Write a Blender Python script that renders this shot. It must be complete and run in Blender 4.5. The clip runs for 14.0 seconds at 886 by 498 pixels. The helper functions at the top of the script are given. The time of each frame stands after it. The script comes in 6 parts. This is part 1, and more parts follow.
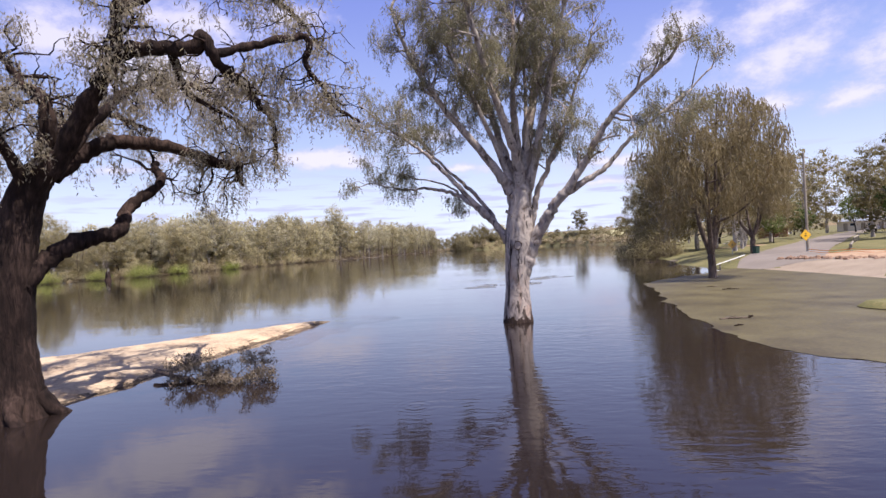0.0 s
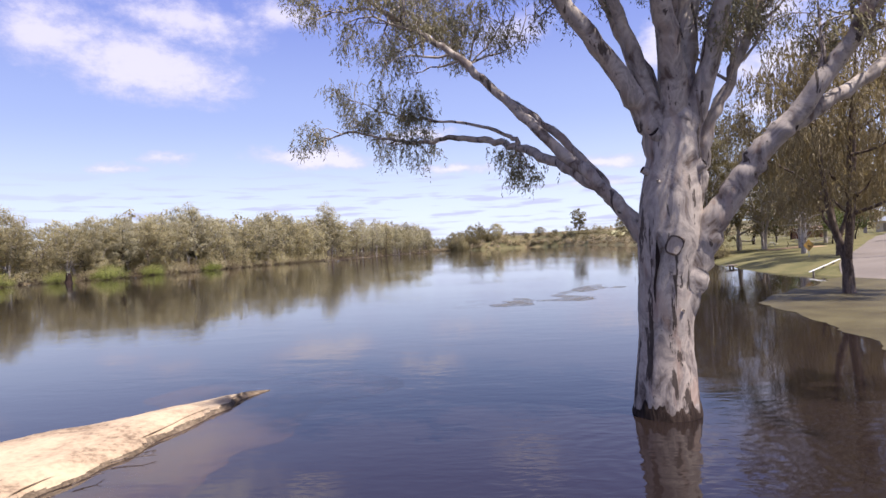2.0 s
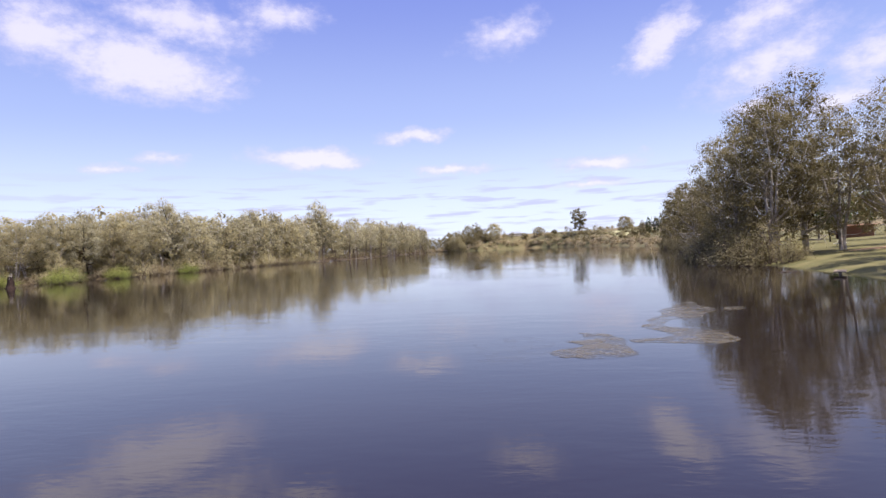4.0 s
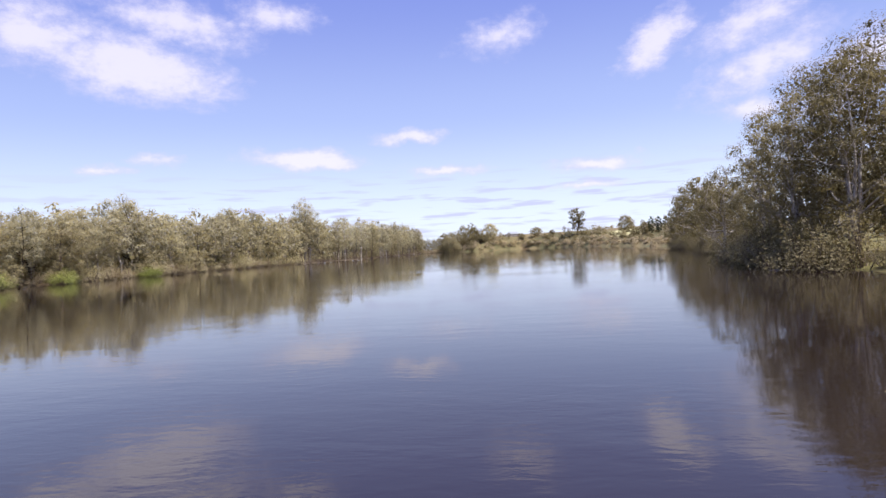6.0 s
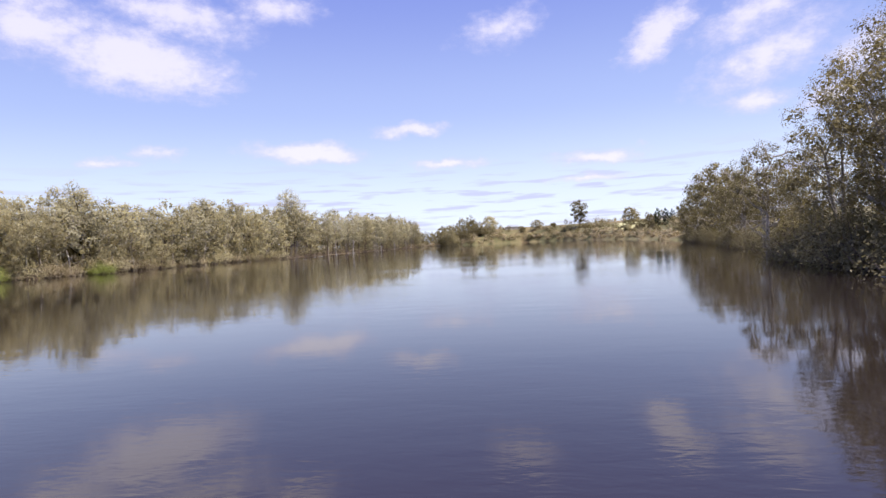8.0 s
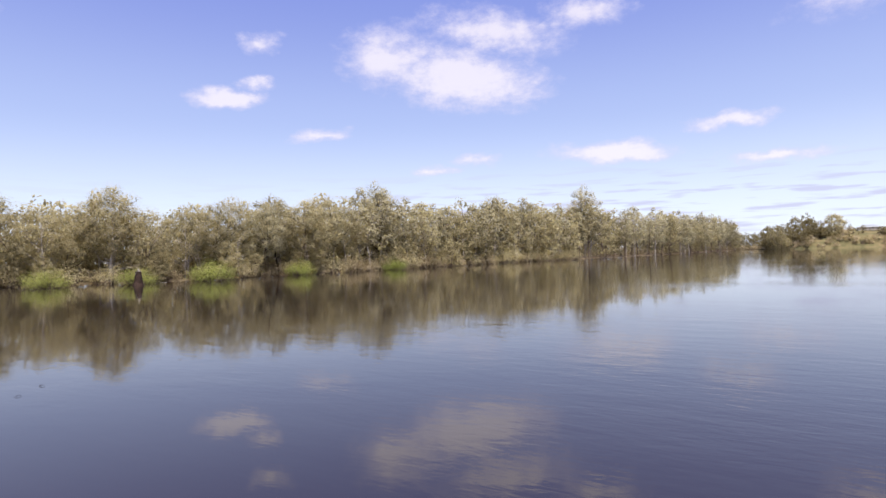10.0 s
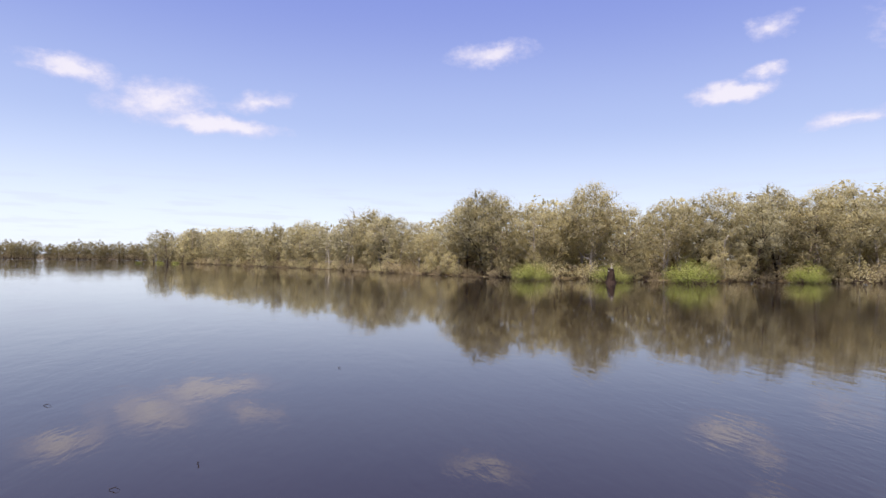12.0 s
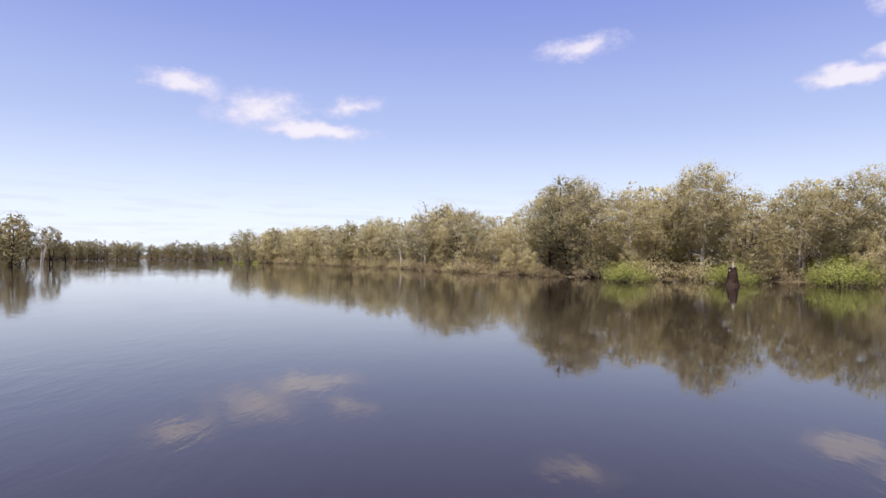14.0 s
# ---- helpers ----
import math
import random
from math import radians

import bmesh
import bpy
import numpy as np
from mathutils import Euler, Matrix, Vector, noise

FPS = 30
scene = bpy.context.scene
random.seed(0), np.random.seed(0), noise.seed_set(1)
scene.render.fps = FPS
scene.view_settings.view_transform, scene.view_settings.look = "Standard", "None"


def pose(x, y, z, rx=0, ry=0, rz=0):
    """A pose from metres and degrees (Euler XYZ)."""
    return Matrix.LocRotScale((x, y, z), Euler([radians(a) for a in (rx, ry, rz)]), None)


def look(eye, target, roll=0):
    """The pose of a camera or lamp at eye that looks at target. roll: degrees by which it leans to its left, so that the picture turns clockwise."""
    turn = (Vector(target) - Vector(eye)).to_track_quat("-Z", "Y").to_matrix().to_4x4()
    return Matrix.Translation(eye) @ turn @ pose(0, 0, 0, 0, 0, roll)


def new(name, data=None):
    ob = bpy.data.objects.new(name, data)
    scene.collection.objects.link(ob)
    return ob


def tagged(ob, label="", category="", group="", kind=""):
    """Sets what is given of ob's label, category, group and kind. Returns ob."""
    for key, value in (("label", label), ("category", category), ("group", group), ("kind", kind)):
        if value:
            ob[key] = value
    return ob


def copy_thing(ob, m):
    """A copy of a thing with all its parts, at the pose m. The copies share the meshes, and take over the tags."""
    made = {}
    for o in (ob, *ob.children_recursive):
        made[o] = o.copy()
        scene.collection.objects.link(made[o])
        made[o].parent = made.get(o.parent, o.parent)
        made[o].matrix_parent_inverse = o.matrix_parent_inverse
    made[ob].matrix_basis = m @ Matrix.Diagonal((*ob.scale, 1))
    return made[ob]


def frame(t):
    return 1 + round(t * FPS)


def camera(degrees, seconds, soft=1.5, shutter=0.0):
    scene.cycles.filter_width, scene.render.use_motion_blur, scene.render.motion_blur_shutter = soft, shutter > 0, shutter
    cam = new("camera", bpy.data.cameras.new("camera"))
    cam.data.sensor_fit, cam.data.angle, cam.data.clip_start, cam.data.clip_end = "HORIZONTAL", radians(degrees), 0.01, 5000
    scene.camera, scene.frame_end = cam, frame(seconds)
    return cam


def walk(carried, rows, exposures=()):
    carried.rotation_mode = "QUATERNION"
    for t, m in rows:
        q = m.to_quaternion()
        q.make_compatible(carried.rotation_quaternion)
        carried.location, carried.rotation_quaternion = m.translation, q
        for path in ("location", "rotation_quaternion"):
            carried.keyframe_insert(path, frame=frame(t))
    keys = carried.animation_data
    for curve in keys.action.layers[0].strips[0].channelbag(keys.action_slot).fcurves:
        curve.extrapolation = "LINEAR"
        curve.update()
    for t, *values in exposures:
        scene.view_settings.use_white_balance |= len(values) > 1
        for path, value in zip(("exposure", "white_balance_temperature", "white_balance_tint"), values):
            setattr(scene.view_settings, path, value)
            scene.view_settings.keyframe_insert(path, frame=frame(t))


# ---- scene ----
cam = camera(73.7, 14.0)
PATH = [
    (0, (3.752, -0.784, 3.747), (3.511, 1.201, 3.746), -3.0),
    (0.5, (3.167, 2.844, 3.796), (2.929, 4.83, 3.794), -2.9),
    (1, (2.23, 6.742, 3.84), (1.996, 8.729, 3.839), -2.9),
    (1.5, (1.386, 10.672, 3.873), (1.157, 12.659, 3.87), -2.8),
    (2, (0.418, 14.75, 3.894), (0.196, 16.738, 3.892), -2.8),
    (2.5, (-0.72, 18.85, 3.86), (-0.936, 20.838, 3.862), -2.8),
    (3, (-1.72, 23.45, 3.89), (-1.932, 25.439, 3.892), -2.8),
    (3.2, (-2.0, 25.35, 3.9), (-2.212, 27.339, 3.9), -2.7),
    (5.5, (-2.597, 46.621, 3.59), (-2.795, 48.612, 3.592), -3.0),
    (6, (-2.576, 51.475, 3.638), (-2.771, 53.466, 3.641), -2.9),
    (6.5, (-2.308, 56.258, 3.704), (-2.501, 58.249, 3.706), -3.0),
    (7, (-2.316, 61.247, 3.676), (-2.505, 63.238, 3.671), -2.9),
    (7.2, (-2.173, 63.233, 3.668), (-2.362, 65.224, 3.651), -2.9),
    (9.3, (0.451, 83.584, 3.611), (0.074, 85.548, 3.597), -2.5),
    (9.5, (-0.057, 85.487, 3.624), (-0.579, 87.418, 3.613), -2.6),
    (10, (-2.762, 90.524, 3.757), (-3.896, 92.171, 3.777), -1.6),
    (10.3, (-4.65, 93.018, 3.767), (-6.102, 94.392, 3.778), -0.7),
    (10.5, (-5.828, 94.349, 3.765), (-7.428, 95.549, 3.8), -0.5),
    (11, (-8.17, 96.898, 3.772), (-10.003, 97.697, 3.809), 0.1),
    (11.5, (-10.128, 99.239, 3.705), (-12.074, 99.698, 3.741), 0.6),
    (12, (-12.757, 101.026, 3.651), (-14.728, 101.362, 3.684), 0.7),
    (12.5, (-15.85, 102.478, 3.613), (-17.827, 102.777, 3.643), 0.7),
    (13, (-19.478, 103.639, 3.607), (-21.463, 103.885, 3.633), 0.7),
    (13.5, (-23.718, 104.75, 3.561), (-25.711, 104.915, 3.587), 0.5),
    (14, (-28.398, 105.825, 3.475), (-30.397, 105.863, 3.501), 0.4),
]
walk(cam, [(t, look(eye, target, roll)) for t, eye, target, roll in PATH], [(0, 0.8, 6250, 16), (7, 0.82, 6300, 13), (9.5, 0.83, 6480, 12), (10.5, 0.8, 6640, 10), (14, 0.79, 6740, 10)])

# ---- world, sun, exposure ----
SUN_DIR = Vector((0.38, -0.22, 0.90)).normalized()
SUN_EL = math.asin(SUN_DIR.z)
SUN_AZ = math.atan2(SUN_DIR.x, SUN_DIR.y)

world = bpy.data.worlds.new("sky_world")
scene.world = world
world.use_nodes = True
wt = world.node_tree
wt.nodes.clear()


def wmath(op, a, b=None, clamp=False):
    n = wt.nodes.new("ShaderNodeMath")
    n.operation = op
    n.use_clamp = clamp
    for slot, v in ((0, a), (1, b)):
        if v is None:
            continue
        if isinstance(v, (int, float)):
            n.inputs[slot].default_value = v
        else:
            wt.links.new(v, n.inputs[slot])
    return n.outputs[0]


def wnoise(vec, scale, detail, rough=0.55):
    n = wt.nodes.new("ShaderNodeTexNoise")
    n.inputs["Scale"].default_value = scale
    n.inputs["Detail"].default_value = detail
    n.inputs["Roughness"].default_value = rough
    wt.links.new(vec, n.inputs["Vector"])
    return n


def wrange(v, a, b, c=0.0, d=1.0, smooth=True):
    n = wt.nodes.new("ShaderNodeMapRange")
    n.interpolation_type = "SMOOTHSTEP" if smooth else "LINEAR"
    for slot, val in zip(("From Min", "From Max", "To Min", "To Max"), (a, b, c, d)):
        n.inputs[slot].default_value = val
    wt.links.new(v, n.inputs["Value"])
    return n.outputs["Result"]


def wmix(fac, a, b):
    n = wt.nodes.new("ShaderNodeMix")
    n.data_type = "RGBA"
    for slot, v in (("Factor", fac), (6, a), (7, b)):
        sock = n.inputs[0] if slot == "Factor" else n.inputs[slot]
        if isinstance(v, tuple):
            sock.default_value = (*v, 1)
        elif isinstance(v, (int, float)):
            sock.default_value = v
        else:
            wt.links.new(v, sock)
    return n.outputs[2]


SKY_STRENGTH = 0.0975
sky = wt.nodes.new("ShaderNodeTexSky")
sky.sky_type = "NISHITA"
sky.sun_disc = False
sky.sun_elevation = SUN_EL
sky.sun_rotation = SUN_AZ
sky.air_density, sky.dust_density, sky.ozone_density = 1.0, 0.6, 1.6
coord = wt.nodes.new("ShaderNodeTexCoord")
split = wt.nodes.new("ShaderNodeSeparateXYZ")
wt.links.new(coord.outputs["Generated"], split.inputs[0])
az = wmath("MULTIPLY", wmath("ARCTAN2", split.outputs[0], split.outputs[1]), -57.2958)
el = wmath("MULTIPLY", wmath("ARCSINE", split.outputs[2]), 57.2958)
flat = wt.nodes.new("ShaderNodeCombineXYZ")
wt.links.new(az, flat.inputs[0])
wt.links.new(wmath("MULTIPLY", el, 1.6), flat.inputs[1])
warp = wnoise(flat.outputs[0], 0.22, 5, 0.6)
sub = wt.nodes.new("ShaderNodeVectorMath")
sub.operation = "SUBTRACT"
wt.links.new(warp.outputs["Color"], sub.inputs[0])
sub.inputs[1].default_value = (0.5, 0.5, 0.5)
mul = wt.nodes.new("ShaderNodeVectorMath")
mul.operation = "MULTIPLY"
wt.links.new(sub.outputs[0], mul.inputs[0])
mul.inputs[1].default_value = (6.0, 2.6, 0.0)
pos = wt.nodes.new("ShaderNodeCombineXYZ")
wt.links.new(az, pos.inputs[0])
wt.links.new(el, pos.inputs[1])
warped = wt.nodes.new("ShaderNodeVectorMath")
warped.operation = "ADD"
wt.links.new(pos.outputs[0], warped.inputs[0])
wt.links.new(mul.outputs[0], warped.inputs[1])

# clouds: bearing to the left of north, height, half width, half height (degrees), slant, weight
CLOUDS_NORTH = [
    (32.0, 16.6, 9.5, 2.6, 8, 1.1), (39.0, 18.6, 6.0, 3.0, 5, 0.9), (29.0, 20.5, 9.0, 2.0, 10, 0.8), (20.5, 21.5, 5.0, 1.6, 0, 0.75),
    (-1.0, 19.6, 6.0, 1.9, -12, 0.62), (-15.0, 17.2, 4.6, 2.0, -35, 0.95), (-22.6, 17.6, 6.0, 2.0, -20, 0.75), (-24.0, 14.2, 8.0, 2.3, -18, 0.8),
    (-31.0, 13.0, 5.0, 2.4, -20, 0.8), (-22.5, 10.9, 4.0, 1.1, 0, 0.8), (-28.5, 10.4, 3.6, 1.1, -10, 0.9), (7.8, 11.1, 4.2, 0.75, 0, 0.95),
    (18.0, 9.0, 7.0, 0.95, 2, 1.1), (4.8, 7.8, 5.5, 0.6, 2, 0.85),
]
CLOUDS_WEST = [
    (-9.3, 7.4, 6.0, 0.75, 0, 0.9), (-8.0, 5.5, 5.0, 0.5, 0, 0.75), (35.4, 8.2, 3.0, 0.55, 0, 0.75), (31.0, 8.9, 2.6, 0.7, 0, 0.7),
    (112.5, 14.8, 4.8, 1.1, 4, 0.95), (106.0, 13.3, 6.0, 1.9, 0, 0.8), (101.5, 11.7, 7.0, 0.9, 3, 1.05), (97.5, 14.0, 3.6, 1.0, -10, 0.7),
    (76.0, 19.1, 5.5, 1.0, -6, 0.85), (51.4, 15.7, 2.4, 0.7, 0, 0.8), (54.0, 14.5, 4.2, 0.9, 0, 1.0), (46.0, 11.6, 3.6, 0.7, -8, 0.8),
    (51.5, 19.4, 3.0, 1.0, -10, 0.7), (-46.0, 16.0, 8.0, 2.5, -15, 0.9),
]
density = None
for a, e, hw, hh, slant, weight in CLOUDS_NORTH + CLOUDS_WEST:
    m = wt.nodes.new("ShaderNodeMapping")
    m.vector_type = "TEXTURE"
    m.inputs["Location"].default_value = (a, e, 0)
    m.inputs["Rotation"].default_value = (0, 0, radians(slant))
    m.inputs["Scale"].default_value = (hw * 1.1, hh * 1.4, 1)
    wt.links.new(warped.outputs[0], m.inputs["Vector"])
    g = wt.nodes.new("ShaderNodeTexGradient")
    g.gradient_type = "SPHERICAL"
    wt.links.new(m.outputs[0], g.inputs[0])
    v = wmath("MULTIPLY", g.outputs["Fac"], weight)
    density = v if density is None else wmath("MAXIMUM", density, v)
puff = wnoise(flat.outputs[0], 0.5, 9, 0.66)
shape = wmath("ADD", density, wmath("MULTIPLY", wmath("SUBTRACT", puff.outputs["Fac"], 0.5), 0.95))
shape = wmath("MULTIPLY", shape, wrange(density, 0.0, 0.16))
cover = wrange(shape, 0.05, 0.74)
# thin far streaks low over the horizon
strip = wt.nodes.new("ShaderNodeCombineXYZ")
wt.links.new(wmath("MULTIPLY", az, 0.17), strip.inputs[0])
wt.links.new(wmath("MULTIPLY", el, 1.7), strip.inputs[1])
thin = wnoise(strip.outputs[0], 1.0, 3, 0.5)
thin_cover = wmath("MULTIPLY", wrange(thin.outputs["Fac"], 0.50, 0.64), wmath("MULTIPLY", wrange(el, 0.5, 2.0), wrange(el, 9.0, 4.5)))
thin_cover = wmath("MULTIPLY", thin_cover, wrange(az, 60.0, 25.0, 0.25, 1.0))
low_air = wmix(wrange(el, 1.0, 13.0), (5.25, 5.95, 6.9), wmix(wrange(el, 8.0, 26.0), (3.0, 3.75, 5.7), (1.48, 1.95, 4.7)))
haze = wmix(wrange(el, 60.0, 25.0, 0.25, 0.88), sky.outputs[0], low_air)
tinted = wt.nodes.new("ShaderNodeMix")
tinted.data_type = "RGBA"
tinted.blend_type = "MULTIPLY"
tinted.inputs[0].default_value = 1.0
wt.links.new(haze, tinted.inputs[6])
tinted.inputs[7].default_value = (1.0, 0.98, 1.02, 1)
with_thin = wmix(wmath("MULTIPLY", thin_cover, 0.75), tinted.outputs[2], (3.6, 3.7, 5.2))
core = wmix(wrange(shape, 0.25, 0.85), (4.5, 4.35, 5.8), (6.05, 5.68, 6.1))
final = wmix(wmath("MULTIPLY", cover, 0.76), with_thin, core)
bg = wt.nodes.new("ShaderNodeBackground")
bg.inputs["Strength"].default_value = SKY_STRENGTH
wt.links.new(final, bg.inputs["Color"])
wo = wt.nodes.new("ShaderNodeOutputWorld")
wt.links.new(bg.outputs[0], wo.inputs[0])

sun_data = bpy.data.lights.new("sun", "SUN")
sun_data.energy, sun_data.angle, sun_data.color = 5.0, radians(0.53), (1.0, 0.95, 0.87)
sun = new("sun", sun_data)
sun.matrix_world = look(SUN_DIR * 200, (0, 0, 0))

# ---- materials ----


def material(name):
    m = bpy.data.materials.new(name)
    m.use_nodes = True
    return m, m.node_tree, m.node_tree.nodes["Principled BSDF"]


def ramp(nt, source, stops):
    r = nt.nodes.new("ShaderNodeValToRGB")
    while len(r.color_ramp.elements) < len(stops):
        r.color_ramp.elements.new(0.5)
    for e, (at, col) in zip(r.color_ramp.elements, stops):
        e.position, e.color = at, (*col, 1)
    nt.links.new(source, r.inputs[0])
    return r.outputs[0]


def mapped(nt, scale=(1, 1, 1), which="Object"):
    c = nt.nodes.new("ShaderNodeTexCoord")
    m = nt.nodes.new("ShaderNodeMapping")
    m.inputs["Scale"].default_value = scale
    nt.links.new(c.outputs[which], m.inputs[0])
    return m.outputs[0]


def noised(nt, vec, scale, detail=4, rough=0.55, distort=0.0):
    n = nt.nodes.new("ShaderNodeTexNoise")
    n.inputs["Scale"].default_value = scale
    n.inputs["Detail"].default_value = detail
    n.inputs["Roughness"].default_value = rough
    n.inputs["Distortion"].default_value = distort
    nt.links.new(vec, n.inputs["Vector"])
    return n.outputs["Fac"]


def blend(nt, fac, a, b, mode="MIX"):
    n = nt.nodes.new("ShaderNodeMix")
    n.data_type = "RGBA"
    n.blend_type = mode
    for sock, v in ((n.inputs[0], fac), (n.inputs[6], a), (n.inputs[7], b)):
        if isinstance(v, tuple):
            sock.default_value = (*v, 1)
        elif isinstance(v, (int, float)):
            sock.default_value = v
        else:
            nt.links.new(v, sock)
    return n.outputs[2]


def bumped(nt, bsdf, height, strength=0.5, distance=0.02):
    b = nt.nodes.new("ShaderNodeBump")
    b.inputs["Strength"].default_value = strength
    b.inputs["Distance"].default_value = distance
    nt.links.new(height, b.inputs["Height"])
    nt.links.new(b.outputs[0], bsdf.inputs["Normal"])


def maths(nt, op, a, b):
    n = nt.nodes.new("ShaderNodeMath")
    n.operation = op
    for i, v in enumerate((a, b)):
        if isinstance(v, (int, float)):
            n.inputs[i].default_value = v
        else:
            nt.links.new(v, n.inputs[i])
    return n.outputs[0]


def earthy(name, stops, scale, fine=12.0, rough=0.9, relief=0.4, dist=0.03, which="Object", stretch=(1, 1, 1)):
    """A matt surface with two scales of variation and fine relief."""
    m, nt, b = material(name)
    v = mapped(nt, stretch, which)
    big = noised(nt, v, scale, 5, 0.6)
    small = noised(nt, v, scale * fine, 4, 0.6)
    mixv = maths(nt, "ADD", maths(nt, "MULTIPLY", big, 0.62), maths(nt, "MULTIPLY", small, 0.38))
    nt.links.new(ramp(nt, mixv, stops), b.inputs["Base Color"])
    b.inputs["Roughness"].default_value = rough
    b.inputs["Specular IOR Level"].default_value = 0.25
    bumped(nt, b, small, relief, dist)
    return m


def leafy(name, dark, mid, light, through_amount=0.3, gloss=0.14):
    """Leaves, each with a tone of its own, letting some sun through."""
    m, nt, b = material(name)
    g = nt.nodes.new("ShaderNodeNewGeometry")
    o = nt.nodes.new("ShaderNodeObjectInfo")
    tone = maths(nt, "ADD", maths(nt, "MULTIPLY", g.outputs["Random Per Island"], 0.24), maths(nt, "MULTIPLY", o.outputs["Random"], 0.76))
    col = ramp(nt, tone, [(0.05, dark), (0.5, mid), (0.95, light)])
    nt.links.new(col, b.inputs["Base Color"])
    b.inputs["Roughness"].default_value = 0.5
    b.inputs["Specular IOR Level"].default_value = gloss
    tr = nt.nodes.new("ShaderNodeBsdfTranslucent")
    nt.links.new(blend(nt, 1.0, col, (1.0, 0.98, 0.74), "MULTIPLY"), tr.inputs[0])
    mx = nt.nodes.new("ShaderNodeMixShader")
    mx.inputs[0].default_value = through_amount
    nt.links.new(b.outputs[0], mx.inputs[1])
    nt.links.new(tr.outputs[0], mx.inputs[2])
    nt.links.new(mx.outputs[0], nt.nodes["Material Output"].inputs[0])
    return m


def bark_pale(name, pale, grey, brown, pink=None, cling=0.0):
    """Smooth bark that peels in patches: cream, grey, pinkish and brown, with dark streaks and specks."""
    m, nt, b = material(name)
    v = mapped(nt, (1, 1, 0.62))
    patch = noised(nt, v, 2.1, 6, 0.62, 0.8)
    base = ramp(nt, patch, [(0.34, brown), (0.43, grey), (0.52, pale), (0.62, grey), (0.74, pale)])
    if pink:
        flake = noised(nt, mapped(nt, (1.4, 1.4, 0.5)), 1.7, 5, 0.6, 0.5)
        base = blend(nt, ramp(nt, flake, [(0.55, (0, 0, 0)), (0.64, (0.6, 0.6, 0.6))]), base, pink)
    streak = noised(nt, mapped(nt, (3.2, 3.2, 0.7)), 1.3, 4, 0.6)
    base = blend(nt, ramp(nt, streak, [(0.57, (0, 0, 0)), (0.76, (0.42, 0.42, 0.42))]), base, brown)
    speck = noised(nt, mapped(nt, (3, 3, 1.6)), 3.0, 3, 0.6)
    base = blend(nt, ramp(nt, speck, [(0.66, (0, 0, 0)), (0.72, (0.85, 0.85, 0.85))]), base, tuple(c * 0.4 for c in brown))
    if cling:
        # long strips of old dark bark that have not yet peeled away
        strips = noised(nt, mapped(nt, (2.6, 2.6, 0.42)), 1.5, 5, 0.62, 0.35)
        base = blend(nt, ramp(nt, strips, [(0.68 - cling, (0, 0, 0)), (0.705 - cling, (0.9, 0.9, 0.9))]), base, tuple(c * 0.45 for c in brown))
    nt.links.new(base, b.inputs["Base Color"])
    b.inputs["Roughness"].default_value = 0.78
    b.inputs["Specular IOR Level"].default_value = 0.25
    bumped(nt, b, maths(nt, "ADD", patch, maths(nt, "MULTIPLY", streak, 0.3)), 0.5, 0.04)
    return m


def bark_rough(name, dark, mid, light):
    m, nt, b = material(name)
    v = mapped(nt, (5, 5, 1.0))
    fissure = noised(nt, v, 1.6, 6, 0.7, 0.4)
    patch = noised(nt, mapped(nt, (1, 1, 0.6)), 1.1, 4, 0.6)
    mixv = maths(nt, "ADD", maths(nt, "MULTIPLY", fissure, 0.55), maths(nt, "MULTIPLY", patch, 0.45))
    nt.links.new(ramp(nt, mixv, [(0.36, dark), (0.5, mid), (0.66, light)]), b.inputs["Base Color"])
    b.inputs["Roughness"].default_value = 0.9
    b.inputs["Specular IOR Level"].default_value = 0.15
    bumped(nt, b, fissure, 1.0, 0.08)
    return m


def plain(name, col, rough=0.6, metal=0.0, vary=0.12, scale=6.0):
    m, nt, b = material(name)
    n = noised(nt, mapped(nt), scale, 4, 0.6)
    lo = tuple(c * (1 - vary) for c in col)
    hi = tuple(min(1, c * (1 + vary)) for c in col)
    nt.links.new(ramp(nt, n, [(0.3, lo), (0.7, hi)]), b.inputs["Base Color"])
    b.inputs["Roughness"].default_value = rough
    b.inputs["Metallic"].default_value = metal
    return m


def film_material(name, col, amount, lo=0.47, hi=0.64, scale=0.9):
    """A thin broken film lying on water."""
    m, nt, b = material(name)
    n = noised(nt, mapped(nt), scale, 7, 0.68, 0.4)
    b.inputs["Base Color"].default_value = (*col, 1)
    b.inputs["Roughness"].default_value = 0.4
    nt.links.new(ramp(nt, n, [(lo, (0, 0, 0)), (hi, (amount, amount, amount))]), b.inputs["Alpha"])
    return m


